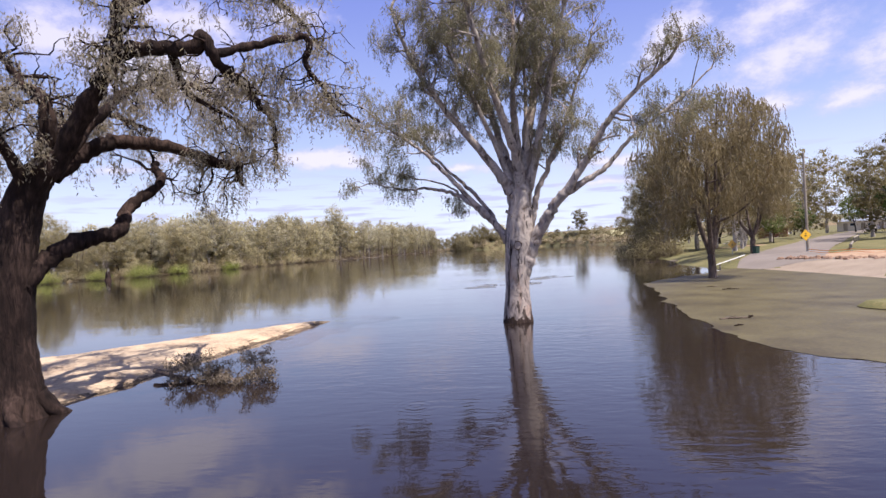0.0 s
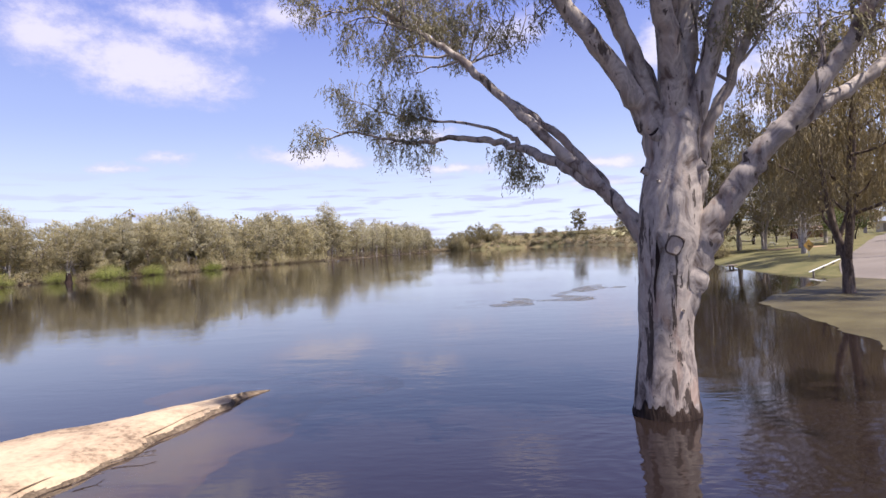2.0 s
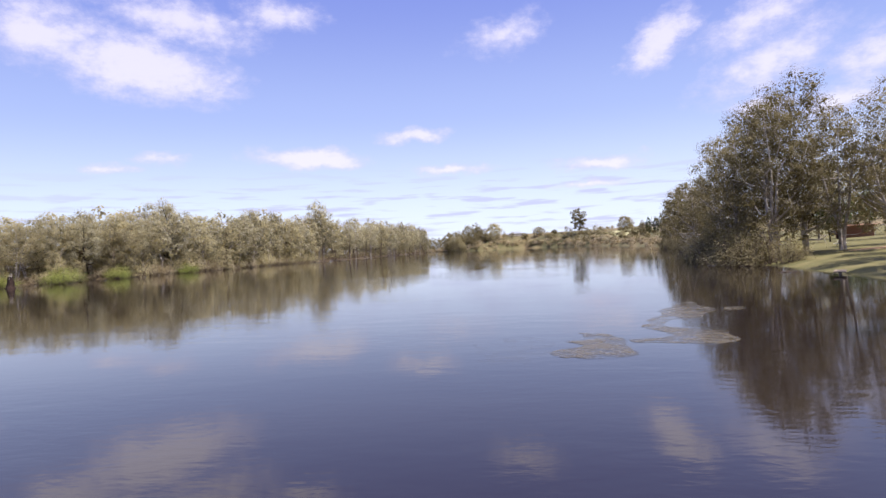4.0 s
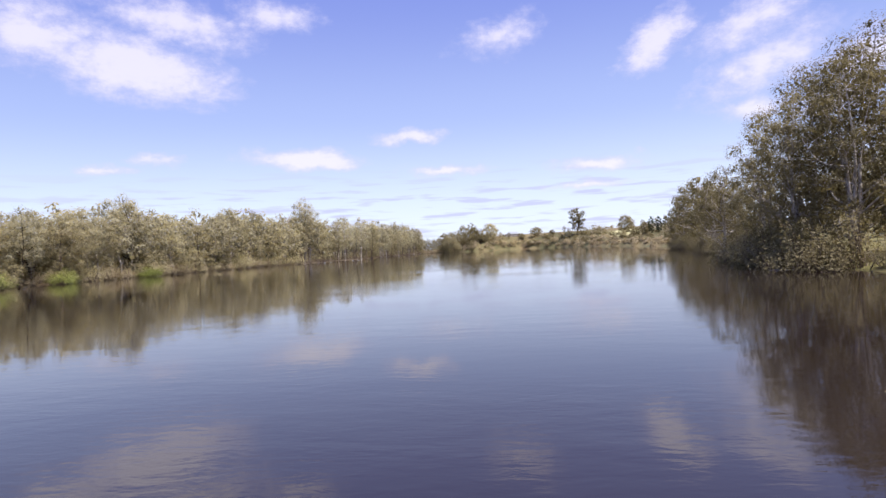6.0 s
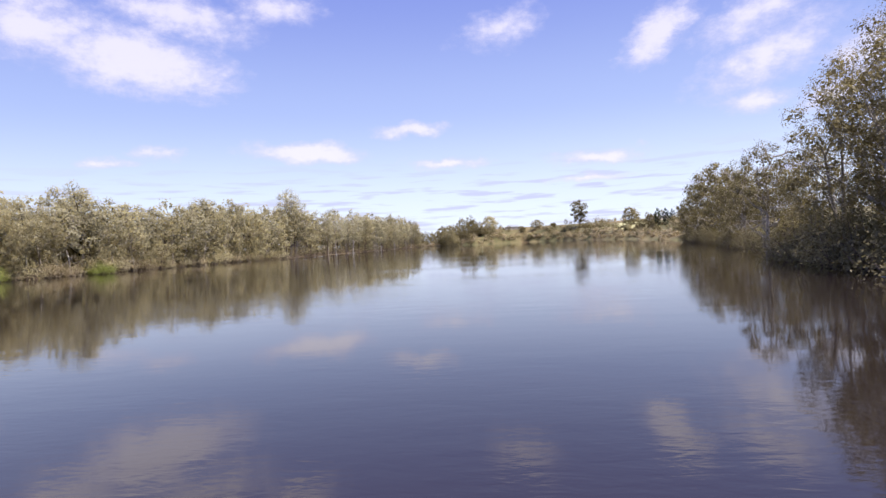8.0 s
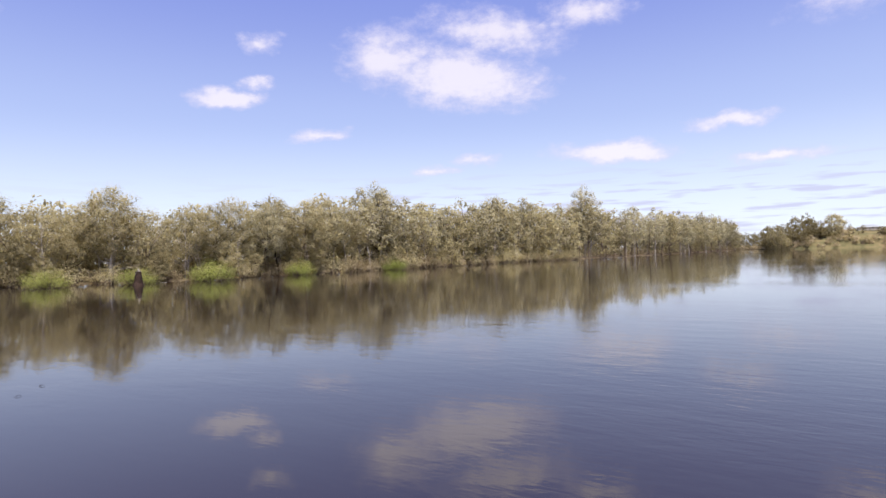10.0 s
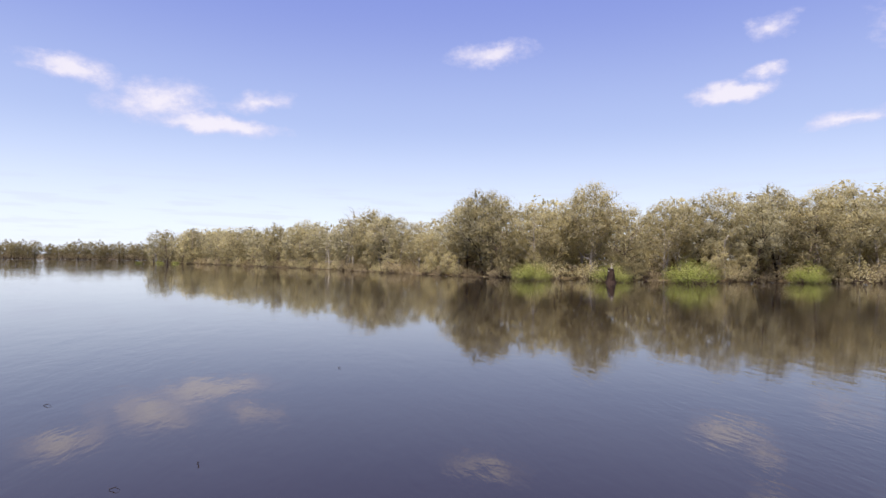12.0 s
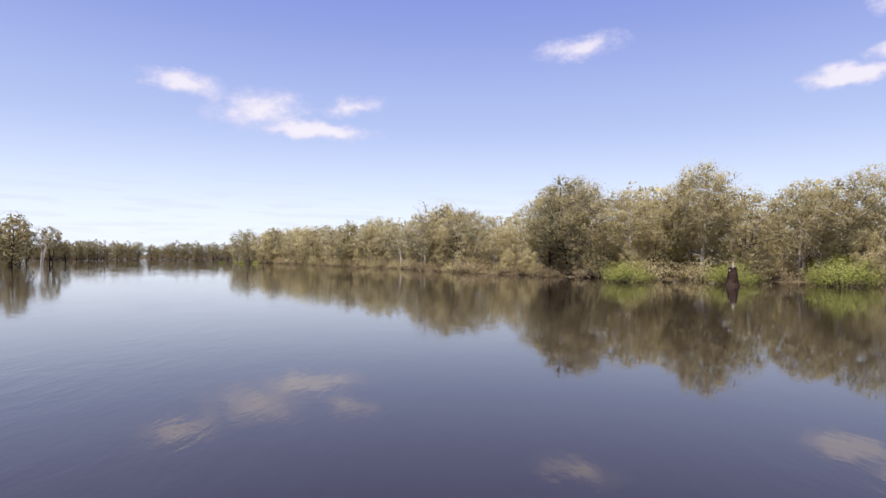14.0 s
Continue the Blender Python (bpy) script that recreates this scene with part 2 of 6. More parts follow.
def water_material():
    m, nt, b = material("river_water")
    b.inputs["Roughness"].default_value = 0.03
    b.inputs["IOR"].default_value = 1.54
    silt = noised(nt, mapped(nt, (0.02, 0.05, 1)), 1.0, 4, 0.6)
    nt.links.new(ramp(nt, silt, [(0.3, (0.0125, 0.0085, 0.0075)), (0.7, (0.019, 0.0128, 0.0112))]), b.inputs["Base Color"])
    swell = noised(nt, mapped(nt, (0.35, 0.8, 1)), 1.0, 3, 0.5, 0.3)
    ripple = noised(nt, mapped(nt, (1.4, 3.4, 1)), 1.0, 3, 0.5, 0.6)
    fine = noised(nt, mapped(nt, (4.0, 9.0, 1)), 1.0, 2, 0.5, 0.5)
    calm = noised(nt, mapped(nt, (0.03, 0.06, 1)), 1.0, 3, 0.5)
    gust = ramp(nt, calm, [(0.38, (0.2, 0.2, 0.2)), (0.62, (1, 1, 1))])
    h = maths(nt, "ADD", maths(nt, "MULTIPLY", swell, 0.62), maths(nt, "ADD", maths(nt, "MULTIPLY", ripple, 0.24), maths(nt, "MULTIPLY", fine, 0.05)))
    # rings that spread from the current round the standing gum
    h = maths(nt, "MULTIPLY", h, gust)
    c = nt.nodes.new("ShaderNodeTexCoord")
    reach_of = nt.nodes.new("ShaderNodeVectorMath")
    reach_of.operation = "DISTANCE"
    nt.links.new(c.outputs["Object"], reach_of.inputs[0])
    reach_of.inputs[1].default_value = (8.5, 19.0, 0)
    chop = nt.nodes.new("ShaderNodeMapRange")
    chop.interpolation_type = "SMOOTHSTEP"
    for slot, value in zip(("From Min", "From Max", "To Min", "To Max"), (4.0, 15.0, 0.34, 0.0)):
        chop.inputs[slot].default_value = value
    nt.links.new(reach_of.outputs["Value"], chop.inputs["Value"])
    h = maths(nt, "ADD", h, maths(nt, "MULTIPLY", ripple, chop.outputs["Result"]))
    for cx, cy, wave, reach in ((7.6, 25.2, 0.34, 6.5), (3.0, 25.4, 0.42, 4.5), (1.2, 13.2, 0.22, 1.3)):
        c = nt.nodes.new("ShaderNodeTexCoord")
        away = nt.nodes.new("ShaderNodeVectorMath")
        away.operation = "DISTANCE"
        nt.links.new(c.outputs["Object"], away.inputs[0])
        away.inputs[1].default_value = (cx, cy, 0)
        d = maths(nt, "ADD", away.outputs["Value"], maths(nt, "MULTIPLY", swell, 0.5))
        fade = nt.nodes.new("ShaderNodeMapRange")
        fade.interpolation_type = "SMOOTHSTEP"
        for slot, value in zip(("From Min", "From Max", "To Min", "To Max"), (reach * 0.25, reach, 0.05, 0.0)):
            fade.inputs[slot].default_value = value
        nt.links.new(d, fade.inputs["Value"])
        h = maths(nt, "ADD", h, maths(nt, "MULTIPLY", maths(nt, "SINE", maths(nt, "MULTIPLY", d, 6.2832 / wave), 0.0), fade.outputs["Result"]))
    bumped(nt, b, h, 0.21, 0.1)
    return m


M = {
    "water": water_material(),
    "grass": earthy("lawn_grass", [(0.3, (0.066, 0.064, 0.024)), (0.5, (0.132, 0.117, 0.045)), (0.7, (0.215, 0.168, 0.08))], 0.35, 22, 0.95, 0.6, 0.05),
    "litter": earthy("leaf_litter", [(0.3, (0.06, 0.04, 0.025)), (0.55, (0.12, 0.085, 0.05)), (0.75, (0.12, 0.12, 0.05))], 0.1, 20, 0.95),
    "bluff": earthy("dry_bluff_grass", [(0.34, (0.05, 0.048, 0.022)), (0.45, (0.1, 0.088, 0.04)), (0.55, (0.16, 0.125, 0.062)), (0.66, (0.23, 0.14, 0.08))], 0.035, 7, 0.95),
    "sand": earthy("river_sand", [(0.36, (0.16, 0.107, 0.068)), (0.45, (0.345, 0.248, 0.16)), (0.55, (0.45, 0.335, 0.218)), (0.7, (0.51, 0.388, 0.258))], 0.7, 11, 0.95, 0.5, 0.03),
    "wet_sand": earthy("wet_bank_soil", [(0.38, (0.05, 0.034, 0.022)), (0.5, (0.13, 0.092, 0.058)), (0.62, (0.3, 0.22, 0.145))], 1.6, 7, 0.8, 0.8, 0.05),
    "concrete": earthy("boat_ramp_concrete", [(0.3, (0.2, 0.15, 0.106)), (0.55, (0.27, 0.209, 0.152)), (0.75, (0.325, 0.258, 0.195))], 0.5, 20, 0.9, 0.2, 0.01),
    "asphalt": earthy("grey_road", [(0.3, (0.15, 0.122, 0.1)), (0.6, (0.2, 0.165, 0.137)), (0.8, (0.25, 0.208, 0.172))], 0.3, 40, 0.9, 0.3, 0.01),
    "soil": earthy("red_soil", [(0.3, (0.24, 0.14, 0.08)), (0.55, (0.36, 0.24, 0.15)), (0.8, (0.46, 0.34, 0.23))], 0.6, 10, 0.95, 0.6, 0.05),
    "algae": earthy("duckweed_mat", [(0.34, (0.045, 0.034, 0.018)), (0.46, (0.078, 0.062, 0.03)), (0.56, (0.104, 0.085, 0.04)), (0.7, (0.135, 0.112, 0.056))], 0.35, 18, 0.55, 0.25, 0.01),
    "raft": film_material("floating_duckweed_raft", (0.125, 0.1, 0.058), 0.62, 0.38, 0.56, 0.7),
    "scum": film_material("grey_scum", (0.17, 0.16, 0.16), 0.09),
    "gum_bark": bark_pale("pale_gum_bark", (0.44, 0.37, 0.31), (0.275, 0.232, 0.203), (0.115, 0.08, 0.062), (0.32, 0.232, 0.183), 0.08),
    "flaking_bark": bark_pale("flaking_gum_bark", (0.43, 0.352, 0.292), (0.23, 0.188, 0.165), (0.08, 0.052, 0.04), (0.31, 0.2, 0.15), 0.11),
    # wet stain at the waterline, also painted shade for the hollows and split
    "wet_shade_bark": bark_rough("wet_stained_bark", (0.012, 0.008, 0.006), (0.035, 0.022, 0.017), (0.08, 0.055, 0.042)),
    "white_bark": bark_pale("white_gum_bark", (0.45, 0.40, 0.35), (0.30, 0.26, 0.22), (0.14, 0.10, 0.075)),
    "dark_bark": bark_rough("dark_fissured_bark", (0.008, 0.005, 0.004), (0.026, 0.0155, 0.012), (0.085, 0.053, 0.04)),
    "mid_bark": bark_rough("brown_bark", (0.05, 0.035, 0.028), (0.13, 0.095, 0.075), (0.26, 0.2, 0.16)),
    "field": earthy("dry_field_grass", [(0.3, (0.3, 0.27, 0.13)), (0.55, (0.4, 0.36, 0.19)), (0.75, (0.34, 0.35, 0.16))], 0.05, 1.5, 0.95),
    "leaf_gum": leafy("gum_leaf", (0.24, 0.21, 0.143), (0.405, 0.362, 0.25), (0.53, 0.476, 0.342), 0.62),
    "leaf_standing": leafy("standing_gum_leaf", (0.148, 0.132, 0.088), (0.228, 0.205, 0.138), (0.335, 0.3, 0.205), 0.52),
    "leaf_silver": leafy("silver_gum_leaf", (0.325, 0.28, 0.225), (0.455, 0.396, 0.325), (0.58, 0.51, 0.43), 0.66),
    "leaf_dry": leafy("half_dry_leaf", (0.16, 0.122, 0.085), (0.27, 0.215, 0.158), (0.4, 0.335, 0.255), 0.4),
    "leaf_olive": leafy("olive_leaf", (0.25, 0.213, 0.132), (0.435, 0.378, 0.24), (0.565, 0.498, 0.33), 0.64),
    "leaf_river": leafy("river_gum_leaf", (0.142, 0.115, 0.06), (0.21, 0.173, 0.094), (0.29, 0.24, 0.137), 0.5),
    "leaf_willow": leafy("weeping_leaf", (0.165, 0.128, 0.074), (0.28, 0.222, 0.13), (0.41, 0.33, 0.2), 0.5),
    "leaf_green": leafy("fresh_green_leaf", (0.05, 0.068, 0.02), (0.095, 0.118, 0.036), (0.16, 0.185, 0.064), 0.35),
    "leaf_bright": leafy("bright_shrub_leaf", (0.155, 0.18, 0.038), (0.235, 0.255, 0.063), (0.32, 0.325, 0.1), 0.45),
    "leaf_brown": leafy("dry_shrub_leaf", (0.2, 0.158, 0.1), (0.3, 0.24, 0.155), (0.41, 0.335, 0.225), 0.5),
    "leaf_dark": leafy("dark_pine_needle", (0.012, 0.02, 0.01), (0.03, 0.045, 0.02), (0.06, 0.075, 0.035)),
    "film_sand": film_material("drowned_sand", (0.33, 0.2, 0.14), 0.2, 0.36, 0.8, 0.22),
    "timber": earthy("weathered_timber", [(0.3, (0.2, 0.16, 0.12)), (0.7, (0.4, 0.35, 0.29))], 2.0, 12, 0.85, stretch=(1, 1, 0.2)),
    "white_paint": plain("white_painted_rail", (0.72, 0.70, 0.66), 0.6),
    "yellow": plain("yellow_sign_sheet", (0.75, 0.42, 0.02), 0.45),
    # the yellow sheet darkened, with tree shade put into its colour
    "shaded_yellow": plain("weathered_yellow_sheet", (0.34, 0.2, 0.04), 0.6, 0.0, 0.3),
    "black": plain("black_paint", (0.02, 0.02, 0.02), 0.5),
    "steel": plain("galvanised_steel", (0.42, 0.43, 0.44), 0.4, 0.9),
    "orange": plain("orange_barrier_mesh", (0.75, 0.22, 0.04), 0.6),
    "brick": earthy("red_brick_wall", [(0.3, (0.15, 0.07, 0.045)), (0.7, (0.24, 0.12, 0.08))], 0.8, 14, 0.9),
    "cream": plain("cream_plaster", (0.62, 0.55, 0.44), 0.8),
    "roof": plain("grey_metal_roof", (0.32, 0.33, 0.35), 0.45, 0.3),
    "glass": plain("dark_window_glass", (0.03, 0.035, 0.045), 0.08),
    "car_white": plain("white_car_paint", (0.75, 0.75, 0.76), 0.25),
    "car_dark": plain("dark_car_paint", (0.04, 0.045, 0.06), 0.25),
    "tyre": plain("tyre_rubber", (0.02, 0.02, 0.02), 0.9),
    "rock": earthy("red_brown_rock", [(0.3, (0.14, 0.08, 0.05)), (0.6, (0.30, 0.19, 0.13)), (0.8, (0.42, 0.32, 0.25))], 1.5, 8, 0.9),
    "bin": plain("dark_green_bin", (0.02, 0.05, 0.03), 0.5),
}

# ---- mesh tools ----


def mesh_of(name, verts, faces, mat, smooth=False):
    """A mesh from numpy vertices and equal-sized faces."""
    verts = np.asarray(verts, dtype=np.float32)
    faces = np.asarray(faces, dtype=np.int32)
    me = bpy.data.meshes.new(name)
    n, k = faces.shape
    me.vertices.add(len(verts))
    me.vertices.foreach_set("co", verts.ravel())
    me.loops.add(n * k)
    me.loops.foreach_set("vertex_index", faces.ravel())
    me.polygons.add(n)
    me.polygons.foreach_set("loop_start", np.arange(0, n * k, k, dtype=np.int32))
    me.polygons.foreach_set("use_smooth", np.full(n, smooth))
    me.update(calc_edges=True)
    me.materials.append(mat)
    return me


def part(name, data, parent=None, label="", at=None):
    """Links a mesh, or a bmesh given with its material, as one object under a thing."""
    if isinstance(data, tuple):
        bm, mat = data
        me = bpy.data.meshes.new(name)
        bm.to_mesh(me)
        bm.free()
        me.materials.append(mat)
        data = me
    ob = new(name, data)
    ob.parent = parent
    if at is not None:
        ob.matrix_basis = at
    return tagged(ob, label)


def thing(name, m, label, category, group="", kind=""):
    e = new(name)
    e.empty_display_size = 0.3
    e.matrix_basis = m
    return tagged(e, label, category, group, kind)


def box(bm, size, m=None, bevel=0.0):
    made = bmesh.ops.create_cube(bm, size=1.0)["verts"]
    bmesh.ops.scale(bm, vec=size, verts=made)
    if bevel:
        edges = list({e for v in made for e in v.link_edges})
        made = [v for v in bmesh.ops.bevel(bm, geom=edges, offset=bevel, segments=2, profile=0.5, affect="EDGES")["verts"]]
        made = list({v for v in made})
    if m is not None:
        bmesh.ops.transform(bm, matrix=m, verts=made)
    return bm


def boxed(size, m=None, bevel=0.0):
    return box(bmesh.new(), size, m, bevel)


def rod(a, b, r, r2=None, sides=8):
    bm = bmesh.new()
    a, b = Vector(a), Vector(b)
    d = b - a
    bmesh.ops.create_cone(bm, cap_ends=True, segments=sides, radius1=r, radius2=r if r2 is None else r2, depth=d.length,
                          matrix=Matrix.Translation((a + b) / 2) @ d.to_track_quat("Z", "Y").to_matrix().to_4x4())
    return bm


class Wood:
    """Gathers tapered tubes into one mesh."""

    def __init__(self):
        self.verts, self.faces, self.count = [], [], 0

    def tube(self, pts, radii, sides, rough=0.0, rng=None):
        pts = np.asarray(pts, float)
        n = len(pts)
        tang = np.gradient(pts, axis=0)
        tang /= np.linalg.norm(tang, axis=1)[:, None] + 1e-9
        side = np.cross(tang, (0.31, 0.94, 0.13))
        side /= np.linalg.norm(side, axis=1)[:, None] + 1e-9
        up = np.cross(side, tang)
        ang = np.linspace(0, 2 * np.pi, sides, endpoint=False)
        r = np.asarray(radii, float)[:, None] * np.ones(sides)
        if rough and rng is not None:
            r = r * (1 + rough * (0.6 * rng.standard_normal((1, sides)) + 0.5 * rng.standard_normal((n, sides))))
        ring = pts[:, None, :] + r[:, :, None] * (np.cos(ang)[None, :, None] * side[:, None, :] + np.sin(ang)[None, :, None] * up[:, None, :])
        base = self.count
        self.verts.append(ring.reshape(-1, 3))
        i, j = np.meshgrid(np.arange(n - 1), np.arange(sides), indexing="ij")
        a = base + i * sides + j
        b = base + i * sides + (j + 1) % sides
        self.faces.append(np.stack([a, b, b + sides, a + sides], -1).reshape(-1, 4))
        self.count += n * sides

    def mesh(self, name, mat):
        return mesh_of(name, np.concatenate(self.verts), np.concatenate(self.faces), mat, True)


def spline(pts, per=4):
    """Catmull-Rom through control points."""
    p = np.asarray(pts, float)
    p = np.vstack([2 * p[0] - p[1], p, 2 * p[-1] - p[-2]])
    out = []
    for k in range(1, len(p) - 2):
        for u in np.linspace(0, 1, per, endpoint=False):
            a, b, c, d = p[k - 1], p[k], p[k + 1], p[k + 2]
            out.append(0.5 * (2 * b + (c - a) * u + (2 * a - 5 * b + 4 * c - d) * u * u + (3 * b - a - 3 * c + d) * u ** 3))
    out.append(p[-2])
    return np.array(out)


def shoot(rng, start, way, length, radius, level, wood, tips, lift=0.1, wander=0.25, kids=(4, 4, 3), stop=2, sides=6, ratio=0.5, spread=0.8):
    """A branch that wanders and carries smaller ones; its ends gather in tips."""
    way = np.asarray(way, float)
    way = way / np.linalg.norm(way)
    n = 6 if level == 0 else 5
    pts = [np.asarray(start, float)]
    for _ in range(n - 1):
        way = way + wander * rng.standard_normal(3) + np.array([0, 0, lift])
        way /= np.linalg.norm(way)
        pts.append(pts[-1] + way * length / (n - 1))
    pts = np.array(pts)
    wood.tube(pts, np.linspace(radius, radius * 0.35, n), max(3, sides - level))
    if level >= stop:
        tips.extend([pts[-1], pts[-2], pts[-3]])
        return
    tips.append(pts[-1])
    for k in range(kids[min(level, len(kids) - 1)]):
        u = rng.uniform(0.35, 1.0) * (n - 1)
        i = min(int(u), n - 2)
        p = pts[i] + (pts[i + 1] - pts[i]) * (u - i)
        d = pts[i + 1] - pts[i]
        d = d / np.linalg.norm(d) + spread * rng.standard_normal(3)
        shoot(rng, p, d, length * ratio * rng.uniform(0.75, 1.25), radius * 0.5, level + 1, wood, tips, lift, wander, kids, stop, sides, ratio, spread)


def leaves(rng, tips, per, reach, size, width, droop=0.6, squash=0.8, outward=None):
    """Pointed leaves scattered round the branch ends: vertices and faces. outward: the way each end faces, which its leaves follow."""
    tips = np.asarray(tips, float)
    c = np.repeat(tips, per, axis=0)
    n = len(c)
    off = rng.standard_normal((n, 3)) * reach
    off[:, 2] *= squash
    c = c + off
    d = rng.standard_normal((n, 3))
    d /= np.linalg.norm(d, axis=1)[:, None]
    d[:, 2] = d[:, 2] * (1 - droop) - droop
    if outward is None:
        facing = rng.standard_normal((n, 3))
    else:
        facing = np.repeat(np.asarray(outward, float), per, axis=0) + 0.45 * rng.standard_normal((n, 3)) + np.array([0, 0, 0.25])
    facing /= np.linalg.norm(facing, axis=1)[:, None] + 1e-9
    s = np.cross(d, facing)
    s /= np.linalg.norm(s, axis=1)[:, None] + 1e-9
    if outward is not None:
        d = np.cross(facing, s)
    d /= np.linalg.norm(d, axis=1)[:, None] + 1e-9
    ln = size * rng.uniform(0.6, 1.4, (n, 1))
    w = width * rng.uniform(0.7, 1.3, (n, 1))
    v = np.stack([c, c + d * ln * 0.45 + s * w * 0.5, c + d * ln, c + d * ln * 0.45 - s * w * 0.5], 1).reshape(-1, 3)
    return v, np.arange(4 * n).reshape(-1, 4)


def sprays(rng, tips, strands, per, length, size, width, spread=0.12, sway=0.35, wild=0.5):
    """Leaves strung along short hanging shoots that fall from the branch ends: vertices and faces."""
    start = np.repeat(np.asarray(tips, float), strands, axis=0)
    n = len(start)
    start = start + rng.standard_normal((n, 3)) * spread
    a = rng.uniform(0, 2 * np.pi, n)
    out = np.stack([np.cos(a), np.sin(a), np.zeros(n)], -1)
    ln = length * rng.uniform(0.4, 1.25, n)
    u = (np.arange(per)[None, :] + rng.uniform(0, 1, (n, per))) / per
    c = start[:, None, :] + out[:, None, :] * (sway * ln[:, None] * np.sin(u * 1.6))[:, :, None]
    c[..., 2] -= ln[:, None] * (0.15 * u + 0.75 * u * u) - 0.06 * length
    c = c.reshape(-1, 3)
    m = len(c)
    d = np.repeat(out, per, axis=0) * 0.3 + wild * rng.standard_normal((m, 3)) + np.array([0, 0, -0.85])
    d /= np.linalg.norm(d, axis=1)[:, None]
    s = np.cross(d, rng.standard_normal((m, 3)) * 0.7 + np.array([0.2, -0.3, 0.45]))
    s /= np.linalg.norm(s, axis=1)[:, None] + 1e-9
    size = size * rng.uniform(0.6, 1.35, (m, 1))
    w = width * rng.uniform(0.7, 1.3, (m, 1))
    v = np.stack([c, c + d * size * 0.45 + s * w * 0.5, c + d * size, c + d * size * 0.45 - s * w * 0.5], 1).reshape(-1, 3)
    return v, np.arange(4 * m).reshape(-1, 4)


def thinned(rng, tips, gap, patch, level):
    """Keeps branch ends in clumps, apart from one another, with clear gaps between the clumps."""
    kept, seen = [], set()
    for p in np.asarray(tips)[rng.permutation(len(tips))]:
        key = tuple(np.floor(p / gap).astype(int))
        if key in seen or noise.noise((p[0] * patch, p[1] * patch, p[2] * patch)) < level:
            continue
        seen.add(key)
        kept.append(p)
    return np.array(kept)


def crown(name, rng, tips, per, reach, size, width, mat, droop=0.6, squash=0.8, outward=None):
    v, f = leaves(rng, tips, per, reach, size, width, droop, squash, outward)
    return mesh_of(name, v, f, mat)


# ---- ground and water ----
RIVER = [
    (70, -14), (38, 8), (30.5, 34), (29.3, 50), (28.6, 60), (27.0, 67), (25.3, 74), (25, 80), (28, 100), (29, 117), (34, 142), (51, 215), (60, 270), (73, 350), (82, 480),
    (76, 600), (60, 690), (20, 735), (-40, 715), (-100, 860), (-260, 1100), (-420, 1100), (-330, 930), (-130, 845), (-100, 780), (-100, 650),
    (-100, 500), (-104, 400), (-107, 350), (-112, 310), (-111, 260), (-110, 200), (-113, 172), (-117, 155), (-126, 138), (-142, 123), (-165, 110), (-195, 96),
    (-225, 76), (-280, 44), (-312, 22), (-400, 24), (-505, -2), (-475, -110), (-430, -165), (-300, -150), (-225, -60), (-150, -50), (-60, -34), (0, -22), (40, -26),
]


def shore_distance(x, y):
    """Metres from the water's edge, positive on land."""
    p = np.stack([np.ravel(x), np.ravel(y)], -1).astype(float)
    best = np.full(len(p), 1e9)
    inside = np.zeros(len(p), bool)
    for (ax, ay), (bx, by) in zip(RIVER, RIVER[1:] + RIVER[:1]):
        a, d = np.array((ax, ay), float), np.array((bx - ax, by - ay), float)
        u = np.clip(((p - a) @ d) / (d @ d), 0, 1)
        best = np.minimum(best, np.hypot(*(p - a - u[:, None] * d).T))
        cross = (ay > p[:, 1]) != (by > p[:, 1])
        if by != ay:
            inside ^= cross & (p[:, 0] < (bx - ax) * (p[:, 1] - ay) / (by - ay) + ax)
    return np.where(inside, -best, best).reshape(np.shape(x))


def step(v, a, b):
    u = np.clip((v - a) / (b - a), 0, 1)
    return u * u * (3 - 2 * u)


def height(x, y):
    x, y = np.asarray(x, float), np.asarray(y, float)
    d = shore_distance(x, y)
    land = np.maximum(d, 0)
    park = 0.9 * (1 - np.exp(-land / 4)) + 0.035 * np.minimum(land, 140)
    left = 0.2 + 0.9 * (1 - np.exp(-land / 40))
    bluff = (7.5 + 7.5 * step(y, 430, 660)) * (1 - np.exp(-land / 12)) + 0.02 * np.minimum(land, 300) + 2.0 * np.sin(x * 0.011 + 1) * step(land, 10, 60)
    far = step(y, 300, 480) * step(x, -110, -30)
    east = step(x, -60, 10)
    low = left * (1 - east) + park * east
    low = low * step(land, 0, 2.5) + 0.0
    top = low * (1 - far) + bluff * far
    rough = 0.12 * np.sin(x * 0.9 + y * 0.31) * np.sin(y * 0.7 - x * 0.23) * step(land, 1, 6)
    return np.where(d > 0, top + rough * 0.6, -2.6 * (1 - np.exp(np.minimum(d, 0) / 7)) - 0.03)


def ground_z(x, y):
    return float(height(np.array([x]), np.array([y]))[0])


